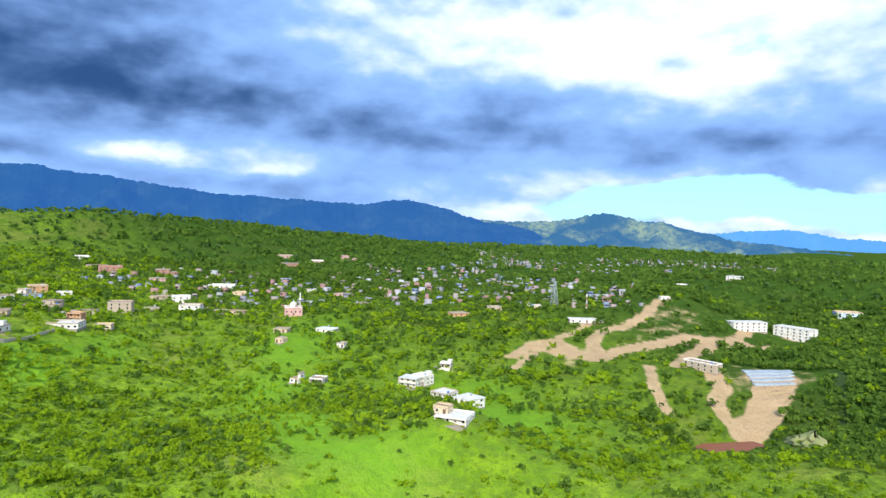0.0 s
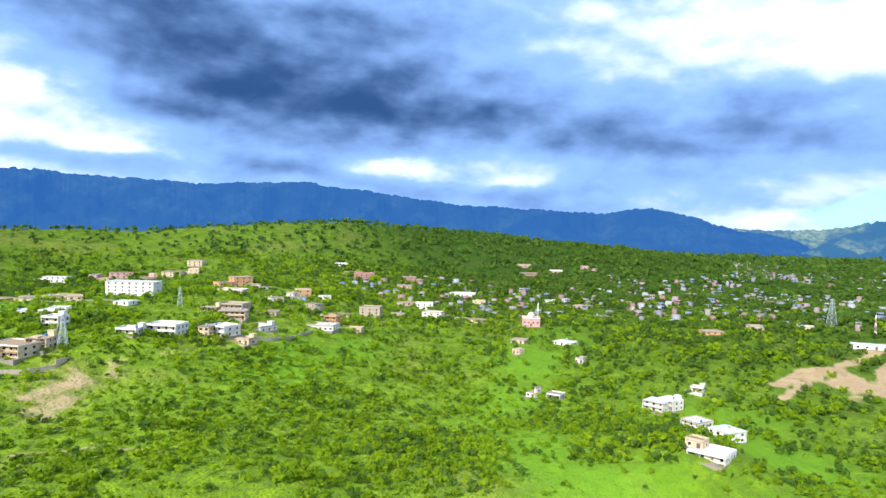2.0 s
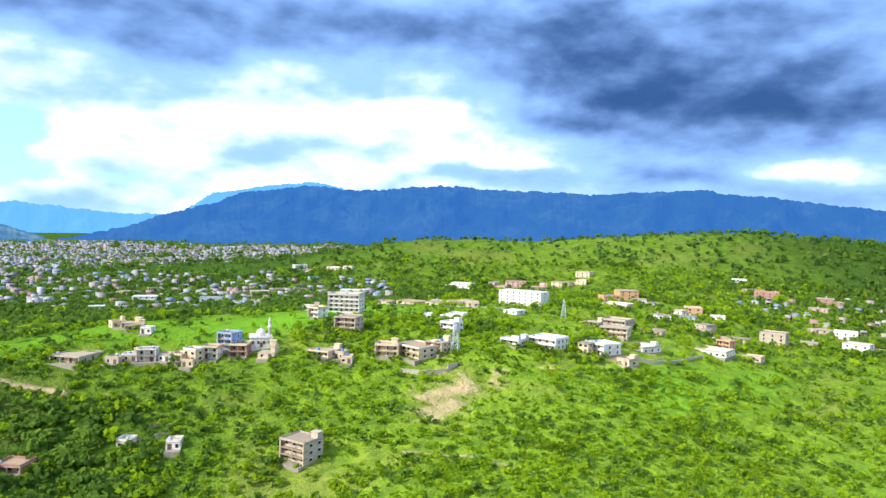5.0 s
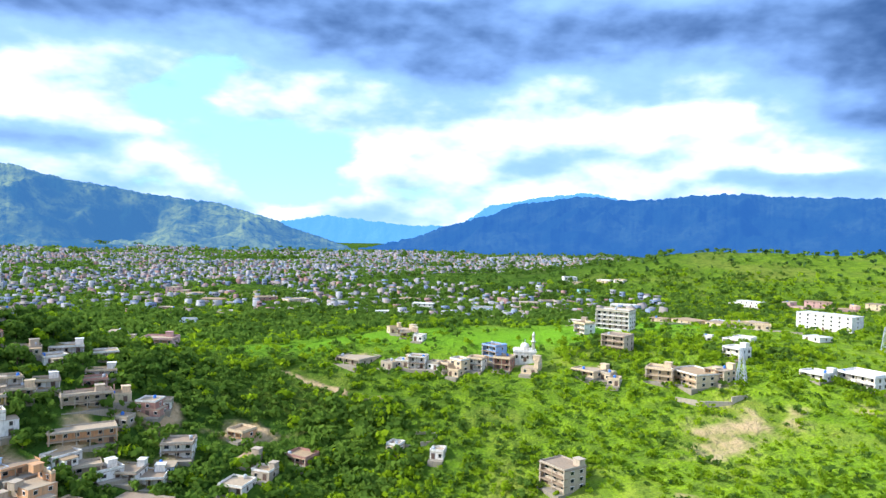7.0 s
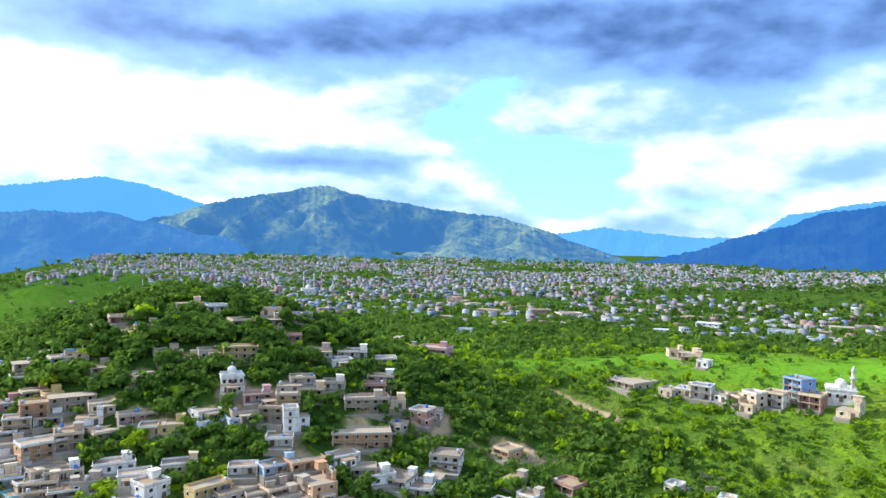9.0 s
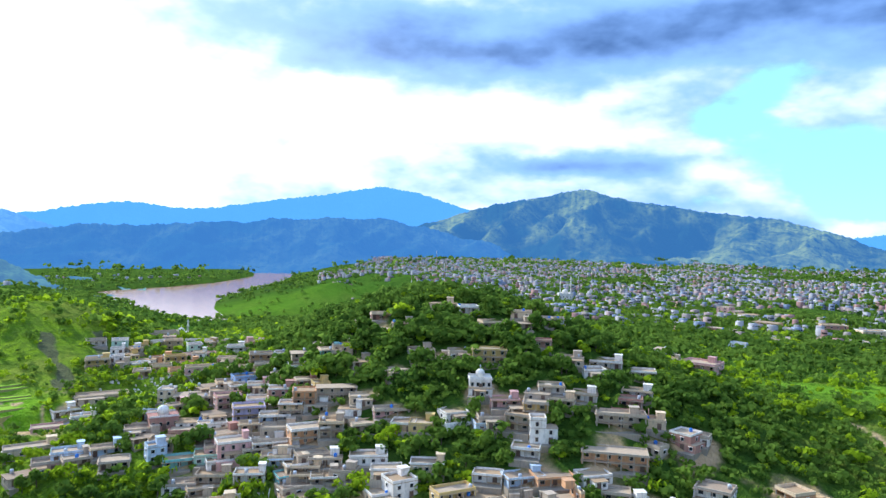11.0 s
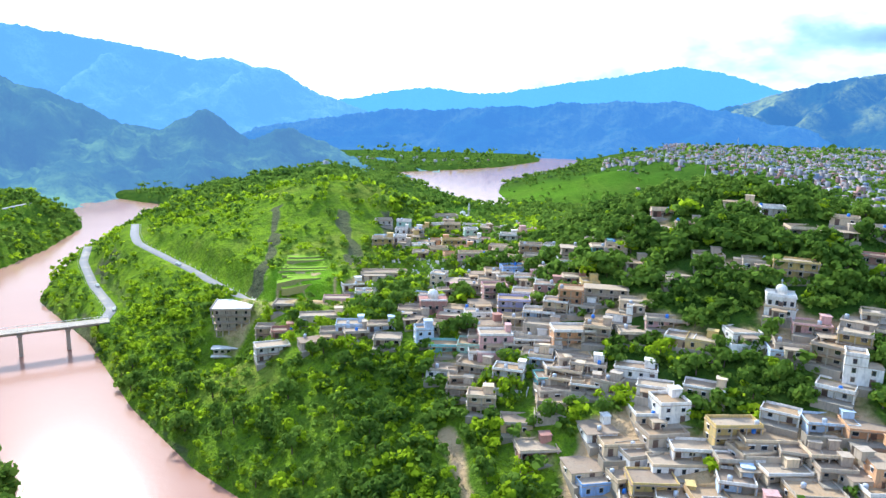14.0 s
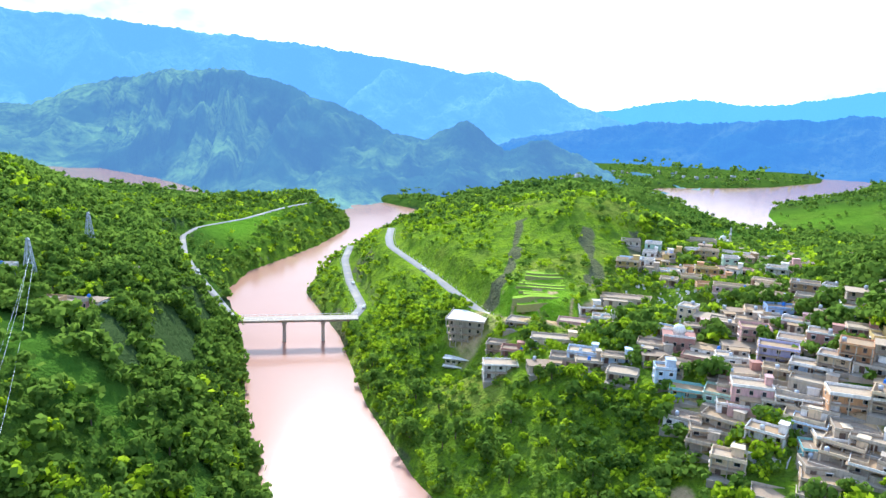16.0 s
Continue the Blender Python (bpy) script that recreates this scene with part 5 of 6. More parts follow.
def kerb_posts(line, offset):
    """White edge posts along the valley side of a road."""
    mesh, q, side = road_mesh("road", line, 3.2, ASPHALT)
    bpy.data.meshes.remove(mesh)
    for i in range(2, len(q) - 1, 2):
        post = tagged(new("edge_post", POST), "short white painted roadside edge post", "post", group="edge posts along the road")
        post.matrix_basis = pose(q[i, 0] + side[i, 0] * offset, q[i, 1] + side[i, 1] * offset, q[i, 2] + 0.05)


kerb_posts(UPPER_ROAD, 3.5)
kerb_posts(LOWER_ROAD, 3.5)


def bridge():
    a, b = Vector((-362, 54, 11.6)), Vector((-355, 116, 11.2))
    run = (b - a).length
    turn = math.degrees(math.atan2(b.y - a.y, b.x - a.x))
    root = tagged(new("bridge"), "long pale concrete road bridge on two piers across the river", "bridge")
    root.matrix_basis = pose(a.x, a.y, a.z, 0, 0, turn)
    part("deck", boxes("deck", [(0, run, -3.8, 3.8, -0.5, 0.0)], CONCRETE), root)
    for y in (-2.2, 2.2):
        part("girder", boxes("girder", [(0, run, y - 0.35, y + 0.35, -1.5, -0.5)], CONCRETE), root)
    for y in (-3.7, 3.6):
        rail = part("railing", boxes("railing", [(0, run, y, y + 0.12, 0.85, 1.0)], COLOURS["white"]), root)
        for i in range(16):
            part("post", boxes("post", [(-0.1, 0.1, y - 0.02, y + 0.14, 0, 0.87)], COLOURS["white"]), rail, pose(2 + i * (run - 4) / 15, 0, 0))
    for u in (26, 45):
        pier = part("pier", boxes("pier", [(u - 0.9, u + 0.9, -2.4, 2.4, -16, -2.3)], CONCRETE, 0.15), root)
        part("pier_cap", boxes("pier_cap", [(u - 1.2, u + 1.2, -3.4, 3.4, -2.3, -1.5)], CONCRETE), pier)


bridge()


def terraced_block(x, y, turn):
    """An unfinished concrete building that steps down the slope."""
    low = float(height(x, y))
    root = tagged(new("building"), "unfinished grey concrete building stepping down the roadside slope", "building")
    root.matrix_basis = pose(x, y, 15.5, 0, 0, turn)
    for k in range(5):
        w, d, z, back = 6.2 + 0.5 * k, 8.0 + 1.2 * k, 3.0 * k, 1.1 * k
        floor = part("floor_slab", boxes("floor_slab", [(-w, w, -d / 2, d / 2 + back, z + 2.7, z + 3.0)], ROOF_LIGHT), root)
        part("wall", boxes("wall", [(-w + 1, w - 1, -d / 2 + 2.2, d / 2 + back - 0.4, z, z + 2.7)], CONCRETE), root)
        for i in range(6):
            part("column", boxes("column", [(-0.2, 0.2, -0.2, 0.2, 0, 2.7)], CONCRETE), floor, pose(-w + 0.5 + i * (2 * w - 1) / 5, -d / 2 + 0.5, z))
        for i in range(4):
            part("window", WINDOWS[1], root, pose(-w + 2.4 + i * (2 * w - 4.8) / 3, -d / 2 + 2.2, z + 1.4))
    part("plinth", boxes("plinth", [(-6.6, 6.6, -5, 6, -12, 0.02)], STONE), root)
    for k in range(2):
        z = -6.0 + 3.0 * k
        tier = part("lower_tier", boxes("lower_tier", [(-6.8, 2.5, -10.5 + k, -5.01, z, z + 2.7)], CONCRETE), root, label="lower wing with a pale flat roof")
        part("floor_slab", boxes("floor_slab", [(-7.6, 3.2, -11.6 + k, -5.02, z + 2.7, z + 3.0)], COLOURS["white"]), tier)
        for i in range(4):
            part("window", WINDOWS[2], tier, pose(-5.6 + i * 2.4, -10.5 + k, z + 1.4))
    part("footing", boxes("footing", [(-6.8, 2.5, -10.4, -5.03, -14, -6.01)], STONE), root)
    part("roof", boxes("roof", [(-8.0, 8.0, -5.9, 10.6, 15.01, 15.08)], COLOURS["white"]), root, label="white limewashed roof")
    part("parapet", boxes("parapet", [(-8.2, 8.2, -6.2, -6.0, 15.0, 15.6), (-8.2, -8.0, -6.0, 10.8, 15.0, 15.6), (8.0, 8.2, -6.0, 10.8, 15.0, 15.6)], CONCRETE), root)
    FOOTPRINTS.append((x, y, 11))


terraced_block(-283, 149, 60)
DOME = [(math.cos(t) * (1.0 + 0.1 * math.sin(2 * t)), math.sin(t) * 1.05) for t in (i * math.pi / 24 for i in range(13))]


def mosque(x, y, turn, size, towers, colour, word):
    low = float(height(x, y))
    root = tagged(new("mosque"), f"{word} mosque with a white onion dome" + (" and slim minaret" if towers else ""), "mosque")
    root.matrix_basis = pose(x, y, low, 0, 0, turn)
    w, d, h = size / 2, size * 0.42, size * 0.42
    white = COLOURS["white"]
    part("hall", boxes("hall", [(-w, w, -d, d, -2, h), (-w - 0.3, w + 0.3, -d - 0.3, d + 0.3, h, h + 0.35)], COLOURS[colour]), root)
    part("parapet", boxes("parapet", [(-w, w, -d, -d + 0.2, h + 0.35, h + 1.0), (-w, w, d - 0.2, d, h + 0.35, h + 1.0)], white), root)
    r = size * 0.2
    drum = part("drum", round_mesh("drum", ((r, h + 0.3), (r, h + 1.2), (r * 1.08, h + 1.3), (r * 1.08, h + 1.5)), white, 24), root)
    dome = part("dome", round_mesh("dome", [(max(0.01, r * a), h + 1.5 + r * b * 1.15) for a, b in DOME], white, 24), root, label="white plastered onion dome")
    part("finial", round_mesh("finial", ((0.12, h + 1.5 + r * 1.15), (0.12, h + 2.3 + r * 1.2), (0.3, h + 2.5 + r * 1.2), (0.01, h + 3.2 + r * 1.2)), STEEL, 8), dome)
    for i in range(4):
        part("window", WINDOWS[1], root, pose(-w + (i + 0.5) * size / 4, -d, h * 0.5))
    part("door", DOOR, root, pose(0, -d - 0.02, 0))
    for k in range(towers):
        u, m = (w * 0.75 if k == 0 else -w * 0.75), size * (1.25 if towers < 2 else 1.6)
        tower = part("minaret", round_mesh("minaret", ((0.75, -2), (0.7, m * 0.7), (1.1, m * 0.71), (1.1, m * 0.74), (0.6, m * 0.75), (0.55, m * 0.92), (0.8, m * 0.93), (0.5, m), (0.03, m * 1.1)), white, 14), root, pose(u, -d * 0.6, 0), "slim white minaret with balcony")
    FOOTPRINTS.append((x, y, size * 0.6))


def bar(a, b, r):
    """The corners of a thin square bar from a to b."""
    a, b = Vector(a), Vector(b)
    n = (b - a).normalized()
    u = n.orthogonal().normalized() * r
    v = n.cross(u)
    return [tuple(p + q) for p in (a, b) for q in (u, v, -u, -v)]


def bars(name, pairs, r, mat):
    verts, faces = [], []
    for a, b in pairs:
        n = len(verts)
        verts += bar(a, b, r)
        faces += [tuple(n + k for k in f) for f in BOX]
    mesh = bpy.data.meshes.new(name)
    mesh.from_pydata(verts, [], faces)
    mesh.materials.append(mat)
    return mesh


def pylon(x, y, high):
    high = max(14.0, min(high, 34.0))
    root = tagged(new("pylon"), "grey steel lattice power pylon with three cross arms", "pylon", group="power pylons")
    root.matrix_basis = pose(x, y, float(height(x, y)) - 0.3, 0, 0, 35)
    b, t = high * 0.13, high * 0.025
    foot = lambda k, f: ((b + (t - b) * f) * (1 if k in (0, 1) else -1), (b + (t - b) * f) * (1 if k in (0, 3) else -1), high * f)
    for k in range(4):
        part("leg", bars("leg", [(foot(k, 0), foot(k, 1))], 0.16, STEEL), root)
    for k in range(4):
        pairs = []
        for i in range(7):
            f0, f1 = 1 - (1 - i / 7) ** 1.3, 1 - (1 - (i + 1) / 7) ** 1.3
            pairs += [(foot(k, f0), foot((k + 1) % 4, f1)), (foot((k + 1) % 4, f0), foot(k, f1)), (foot(k, f1), foot((k + 1) % 4, f1))]
        part("bracing", bars("bracing", pairs, 0.07, STEEL), root)
    for f in (0.72, 0.85, 0.97):
        part("cross_arm", bars("cross_arm", [((-high * 0.14, 0, high * f), (high * 0.14, 0, high * f)), ((-high * 0.14, 0, high * f), (0, 0, high * (f + 0.05))), ((high * 0.14, 0, high * f), (0, 0, high * (f + 0.05)))], 0.1, STEEL), root)


def mast(x, y, high):
    root = tagged(new("mast"), "tall slim red and white steel radio mast", "mast", group="radio masts")
    root.matrix_basis = pose(x, y, float(height(x, y)) - 0.3)
    n = 6
    for i in range(n):
        z0, z1 = high * i / n, high * (i + 1) / n
        w0, w1 = 0.9 - 0.6 * i / n, 0.9 - 0.6 * (i + 1) / n
        corner = lambda k, w, z: (w * math.cos(k * 2.0944), w * math.sin(k * 2.0944), z)
        pairs = []
        for k in range(3):
            pairs += [(corner(k, w0, z0), corner(k, w1, z1)), (corner(k, w0, z0), corner(k + 1, w1, z1))]
        part("section", bars("section", pairs, 0.13, COLOURS["white"] if i % 2 else COLOURS["brick"]), root)
    for k in range(3):
        part("antenna", boxes("antenna", [(0.4, 0.6, -0.15, 0.15, high * 0.9, high * 0.97)], COLOURS["white"]), root, pose(0, 0, 0, 0, 0, 120 * k))


def garden_wall(points, high, label, deep):
    """A wall of masonry lengths along a line on the slope."""
    root = tagged(new("garden_wall"), label, "wall")
    for (ax, ay), (bx, by) in zip(points[:-1], points[1:]):
        run = math.hypot(bx - ax, by - ay)
        n = max(1, int(run / 6))
        for i in range(n):
            f = (i + 0.5) / n
            mx, my = ax + (bx - ax) * f, ay + (by - ay) * f
            z = float(height(mx, my))
            half = run / n / 2
            part("wall_length", boxes("wall_length", [(-half, half, -0.2, 0.2, -deep, high), (-half, half, -0.28, 0.28, high, high + 0.12)], CONCRETE), root, pose(mx, my, z - high * 0.4, 0, 0, math.degrees(math.atan2(by - ay, bx - ax))))


def court(points):
    """A sloping paved court of grey slabs."""
    root = tagged(new("paved_court"), "sloping grey-blue court of concrete slabs on bare soil", "court")
    p = np.array(points, float)
    mat = plaster("court_slab", (0.42, 0.47, 0.50), 0.8)
    for i in range(8):
        for j in range(5):
            u, v = (i + 0.5) / 8, (j + 0.5) / 5
            x, y = (p[0] * (1 - u) + p[1] * u) * (1 - v) + (p[3] * (1 - u) + p[2] * u) * v
            e = (p[1] - p[0]) / 8
            g = (p[3] - p[0]) / 5
            w, d = np.hypot(*e) * 0.48, np.hypot(*g) * 0.48
            part("slab", boxes("slab", [(-w, w, -d, d, -0.8, 0.25)], mat, 0.05), root, pose(x, y, max(float(height(x, y)), 6) + 0.3, 0, 0, math.degrees(math.atan2(e[1], e[0]))))
    FOOTPRINTS.append((*p.mean(0), 24))


def crag(x, y):
    """A weathered limestone spire."""
    n, m = 40, 26
    a, k = np.meshgrid(np.linspace(0, 2 * np.pi, n, endpoint=False), np.linspace(0, 1, m))
    r = (12 * (1 - k) ** 0.8 + 1.5) * (1 + 0.5 * fractal(np.cos(a) * 30 + 90, np.sin(a) * 30 + k * 60, 9, 5, 4))
    X, Y = x + r * np.cos(a) * 1.2, y + r * np.sin(a) * 0.8
    Z = float(height(x, y)) - 5 + k * 12 + 3.0 * fractal(np.cos(a) * 9, np.sin(a) * 9 + k * 20, 7, 15, 2)
    mesh = grid_mesh("rock_spire", X, Y, Z, True)
    mesh.materials.append(plaster("limestone", (0.26, 0.27, 0.09), 0.95))
    tagged(new("rock_spire", mesh), "weathered pale limestone rock spire above the stream", "rock")


def car_shape():
    prof = ((-2.0, 0.3), (-2.05, 0.75), (-1.75, 0.95), (-1.1, 1.0), (-0.6, 1.42), (0.75, 1.45), (1.25, 1.02), (1.9, 0.9), (2.05, 0.6), (2.0, 0.3))
    verts = [(u, s * (0.82 if z < 1.1 else 0.66), z) for s in (-1, 1) for u, z in prof]
    n = len(prof)
    faces = [tuple(range(n)), tuple(range(2 * n - 1, n - 1, -1))] + [(i, n + i, n + (i + 1) % n, (i + 1) % n) for i in range(n)]
    mesh = bpy.data.meshes.new("body")
    mesh.from_pydata(verts, [], faces)
    mesh.materials.append(COLOURS["white"])
    return mesh


CAR_BODY = car_shape()
WHEEL = round_mesh("wheel", ((0.02, -0.1), (0.3, -0.1), (0.32, 0), (0.3, 0.1), (0.02, 0.1)), GLASS, 14)
CAR_GLASS = boxes("windscreen", [(-0.75, 0.95, -0.72, 0.72, 1.05, 1.36)], GLASS, 0.05)


def car(x, y):
    best = min((LOWER_ROAD, UPPER_ROAD, BANK_ROAD), key=lambda line: min(math.hypot(x - p[0], y - p[1]) for p in line))
    k = min(range(len(best) - 1), key=lambda i: math.hypot(x - (best[i][0] + best[i + 1][0]) / 2, y - (best[i][1] + best[i + 1][1]) / 2))
    a, b = Vector(best[k]), Vector(best[k + 1])
    f = max(0.1, min(0.9, (Vector((x, y, 0)) - Vector((a.x, a.y, 0))).dot(b - a) / (b - a).length_squared))
    spot = a.lerp(b, f)
    root = tagged(new("car"), "small white car on the dusty road", "car", group="cars on the road")
    turn = math.degrees(math.atan2(b.y - a.y, b.x - a.x))
    root.matrix_basis = pose(spot.x, spot.y, max(spot.z, float(height(spot.x, spot.y))) + 0.2, 0, 0, turn) @ Matrix.Translation((0, -1.3, 0))
    body = part("body", CAR_BODY, root)
    part("windscreen", CAR_GLASS, body, label="dark tinted glass")
    for u in (-1.25, 1.3):
        for v in (-0.78, 0.78):
            part("wheel", WHEEL, root, pose(u, v, 0.32, 90))


def power_lines():
    """Slack cables from the left-bank pylon towards the camera's side of the gorge."""
    for n, (u, z) in enumerate(((-3.4, 0.0), (3.4, 0.0), (0.0, 2.6))):
        curve = bpy.data.curves.new("cable", "CURVE")
        curve.dimensions, curve.bevel_depth = "3D", 0.03
        line = curve.splines.new("POLY")
        top = float(height(-264, -5)) + 10
        a, b = Vector((-264 + u * 0.5, -5 + u * 0.3, top + z)), Vector((-70 + u * 0.6, 22 + u * 1.6, 52 + z))
        line.points.add(24)
        for i in range(25):
            p = a.lerp(b, i / 24) - Vector((0, 0, 10 * 4 * (i / 24) * (1 - i / 24)))
            line.points[i].co = (*p, 1)
        curve.materials.append(STEEL)
        tagged(new("power_cable", curve), "slack steel power cable hanging across the valley", "cable", group="power cables")


mosque(-107, 252, 30, 8.0, 0, 'white', 'small')
mosque(-407, 376, 57, 11.0, 1, 'white', 'village')
mosque(-211, 199, 57, 10.0, 0, 'brick', 'red-walled')
mosque(120, 284, -20, 10.0, 1, 'white', 'field')
mosque(510, 89, -76, 14.0, 1, 'pink', 'pink')
mosque(-256, 798, 25, 16.0, 2, 'white', 'town')
pylon(194, 230, 15.0)
pylon(319, 274, 12.1)
pylon(-273, -8, 10.9)
pylon(551, -132, 21.6)
pylon(-347, -3, 8.8)
mast(525, -155, 16.5)
mast(-393, 754, 55.7)
mast(-488, 836, 45.2)
mast(-230, 816, 34.7)
mast(-244, 810, 26.3)
mast(-692, 1275, 47.1)
garden_wall([(269, 190), (286, 184), (309, 184), (336, 187)], 2.6, 'stone retaining wall below the villas', 4)
garden_wall([(57, 245), (60, 245), (64, 244), (67, 241), (65, 238), (60, 238), (55, 241)], 1.6, 'low pale compound wall round a plot', 1)
garden_wall([(253, 378), (277, 377), (293, 362), (296, 333), (312, 322)], 1.4, 'pale boundary wall along the field', 1)
garden_wall([(163, 230), (170, 221), (180, 218), (189, 220)], 3.0, 'long retaining wall on the hillside', 3)
court([(387, -227), (387, -259), (359, -247), (364, -226)])
crag(267, -210)
car(-379.9, 125.0)
car(-427.7, 121.6)
car(-373.5, 153.6)
car(-280.5, 154.3)
car(-226.5, 238.6)
car(-439.1, 36.5)

power_lines()


def field_material():
    m, g, shader = material("terrace_grass", 0.95)
    geo = g.add("ShaderNodeNewGeometry", None)
    up = g.add("ShaderNodeSeparateXYZ", None, sockets={0: geo.outputs["True Normal"]}).outputs[2]
    crop = g.mix(g.noise(geo.outputs[0], 0.6, 5), (0.17, 0.30, 0.012, 1), (0.30, 0.42, 0.02, 1))
    earth = g.mix(g.noise(geo.outputs[0], 1.2, 5), (0.22, 0.21, 0.06, 1), (0.38, 0.33, 0.12, 1))
    g.put(shader.inputs["Base Color"], g.mix(g.ramp(up, 0.5, 0.8), earth, crop))
    relief(g, shader, g.noise(geo.outputs[0], 2.0, 5), 0.7, 0.5)
    return m


def terraced_field(x, y, turn, steps):
    """Level crop strips held by earth banks, one above the other up the slope."""
    root = tagged(new("terraced_field"), "bright green terraced field with pale earth banks", "terraced field")
    root.matrix_basis = pose(x, y, 0, 0, 0, turn)
    soil = field_material()
    c, s = math.cos(radians(turn)), math.sin(radians(turn))
    rng = random.Random(3)
    for k in range(steps):
        v0, half, shift = (k - steps / 2) * 3.3, 12.5 - 0.5 * k + rng.uniform(-1.5, 1.5), rng.uniform(-1.5, 1.5)
        n, verts, faces = 12, [], []
        level = float(height(x - s * v0, y + c * v0)) + 0.75
        for i in range(n + 1):
            u = shift - half + 2 * half * i / n
            bend = 0.9 * math.sin(u * 0.16 + k * 0.5) + 0.02 * u * u * 0.4
            mid = 0.85 * level + 0.15 * float(height(x + c * u - s * (v0 + bend), y + s * u + c * (v0 + bend))) + 0.2
            verts += [(u, v0 + bend - 0.5, mid - 3.2), (u, v0 + bend, mid), (u, v0 + bend + 4.4, mid + 0.1), (u, v0 + bend + 4.4, mid - 3.2)]
        for i in range(n):
            a, b = 4 * i, 4 * i + 4
            faces += [(a, b, b + 1, a + 1), (a + 1, b + 1, b + 2, a + 2), (a + 2, b + 2, b + 3, a + 3)]
        faces += [(0, 1, 2, 3), (4 * n + 3, 4 * n + 2, 4 * n + 1, 4 * n)]
        mesh = bpy.data.meshes.new("terrace")
        mesh.from_pydata(verts, [], faces)
        mesh.materials.append(soil)
        part("terrace", mesh, root)


terraced_field(-294, 188, 67, 10)


def stone_field(x, y, turn, long, wide, count):
    """Pale upright stones scattered over a bare slope."""
    rng = random.Random(9)
    c, s = math.cos(radians(turn)), math.sin(radians(turn))
    blocks = []
    for _ in range(count):
        u, v = rng.gauss(0, long), rng.gauss(0, wide)
        px, py, h, w = x + c * u - s * v, y + s * u + c * v, rng.uniform(0.4, 1.1), rng.uniform(0.25, 0.7)
        z = float(height(px, py))
        blocks.append((px - w, px + w, py - 0.25, py + 0.25, z - 0.5, z + h))
    tagged(new("stones", boxes("stones", blocks, COLOURS["white"], 0.08)), "pale weathered stones scattered over a bare slope", "stones", kind="stuff")


stone_field(-250, 231, 5, 12, 6, 240)

ground = make_ground()
make_town()

# ---- foliage ----
def foliage(name, dark, light, thin=0.3):
    m = bpy.data.materials.new(name)
    m.use_nodes = True
    g = Graph(m.node_tree)
    geo = g.add("ShaderNodeNewGeometry", None)
    patch = g.noise(geo.outputs[0], 0.035, 4)
    k = g.math("ADD", g.math("MULTIPLY", geo.outputs["Random Per Island"], 0.3), g.math("SUBTRACT", g.math("MULTIPLY", patch, 1.9), 0.60), clamp=True)
    tone = g.mix(k, dark, light)
    solid = g.add("ShaderNodeBsdfDiffuse", sockets={"Color": tone})
    lit = g.add("ShaderNodeBsdfTranslucent", sockets={"Color": tone})
    g.add("ShaderNodeOutputMaterial", None, sockets={"Surface": g.add("ShaderNodeMixShader", sockets={0: thin, 1: solid, 2: lit})})
    return m


LEAF_BRIGHT = foliage("sunny_leaves", (0.155, 0.25, 0.010, 1), (0.44, 0.57, 0.016, 1), 0.6)
# distance haze put into the leaf colour: duller and bluer than nearby leaves
LEAF_FAR_HAZE = foliage("far_haze_leaves", (0.055, 0.11, 0.03, 1), (0.11, 0.18, 0.045, 1), 0.4)
LEAF_DARK = foliage("forest_leaves", (0.08, 0.15, 0.022, 1), (0.20, 0.30, 0.038, 1), 0.55)
BARK = plaster("bark", (0.14, 0.10, 0.07), 0.95)
grow = np.random.default_rng(11)


def crown_points(count, leaf):
    """Leaf quads of one crown, one unit high and about as wide, in several lumps."""
    lumps = grow.normal(0, 1, (7, 3)) * (0.20, 0.20, 0.13) + (0, 0, 0.58)
    size = grow.uniform(0.16, 0.30, 7)
    pick = grow.integers(0, 7, count)
    way = grow.normal(0, 1, (count, 3))
    way[:, 2] = np.abs(way[:, 2]) * 0.9 - 0.25
    way /= np.linalg.norm(way, axis=1)[:, None]
    centre = lumps[pick] + way * size[pick, None] * grow.uniform(0.75, 1.05, (count, 1))
    centre[:, 2] = np.maximum(centre[:, 2], 0.08)
    face = way + grow.normal(0, 0.25, (count, 3))
    face /= np.linalg.norm(face, axis=1)[:, None]
    u = np.cross(face, grow.normal(0, 1, (count, 3)))
    u /= np.linalg.norm(u, axis=1)[:, None]
    v = np.cross(face, u)
    half = leaf * grow.uniform(0.6, 1.25, (count, 1))
    quad = np.stack([centre - u * half - v * half * 0.7, centre + u * half * 0.8 - v * half, centre + u * half + v * half * 0.75, centre - u * half * 0.75 + v * half], 1)
    return quad.reshape(-1, 3)


def quad_mesh(name, co, mat):
    n = len(co) // 4
    mesh = bpy.data.meshes.new(name)
    mesh.vertices.add(len(co))
    mesh.vertices.foreach_set("co", co.astype(np.float32).ravel())
    mesh.loops.add(4 * n)
    mesh.loops.foreach_set("vertex_index", np.arange(4 * n, dtype=np.int32))
    mesh.polygons.add(n)
    mesh.polygons.foreach_set("loop_start", np.arange(0, 4 * n, 4, dtype=np.int32))
    mesh.update(calc_edges=True)
    mesh.materials.append(mat)
    return mesh


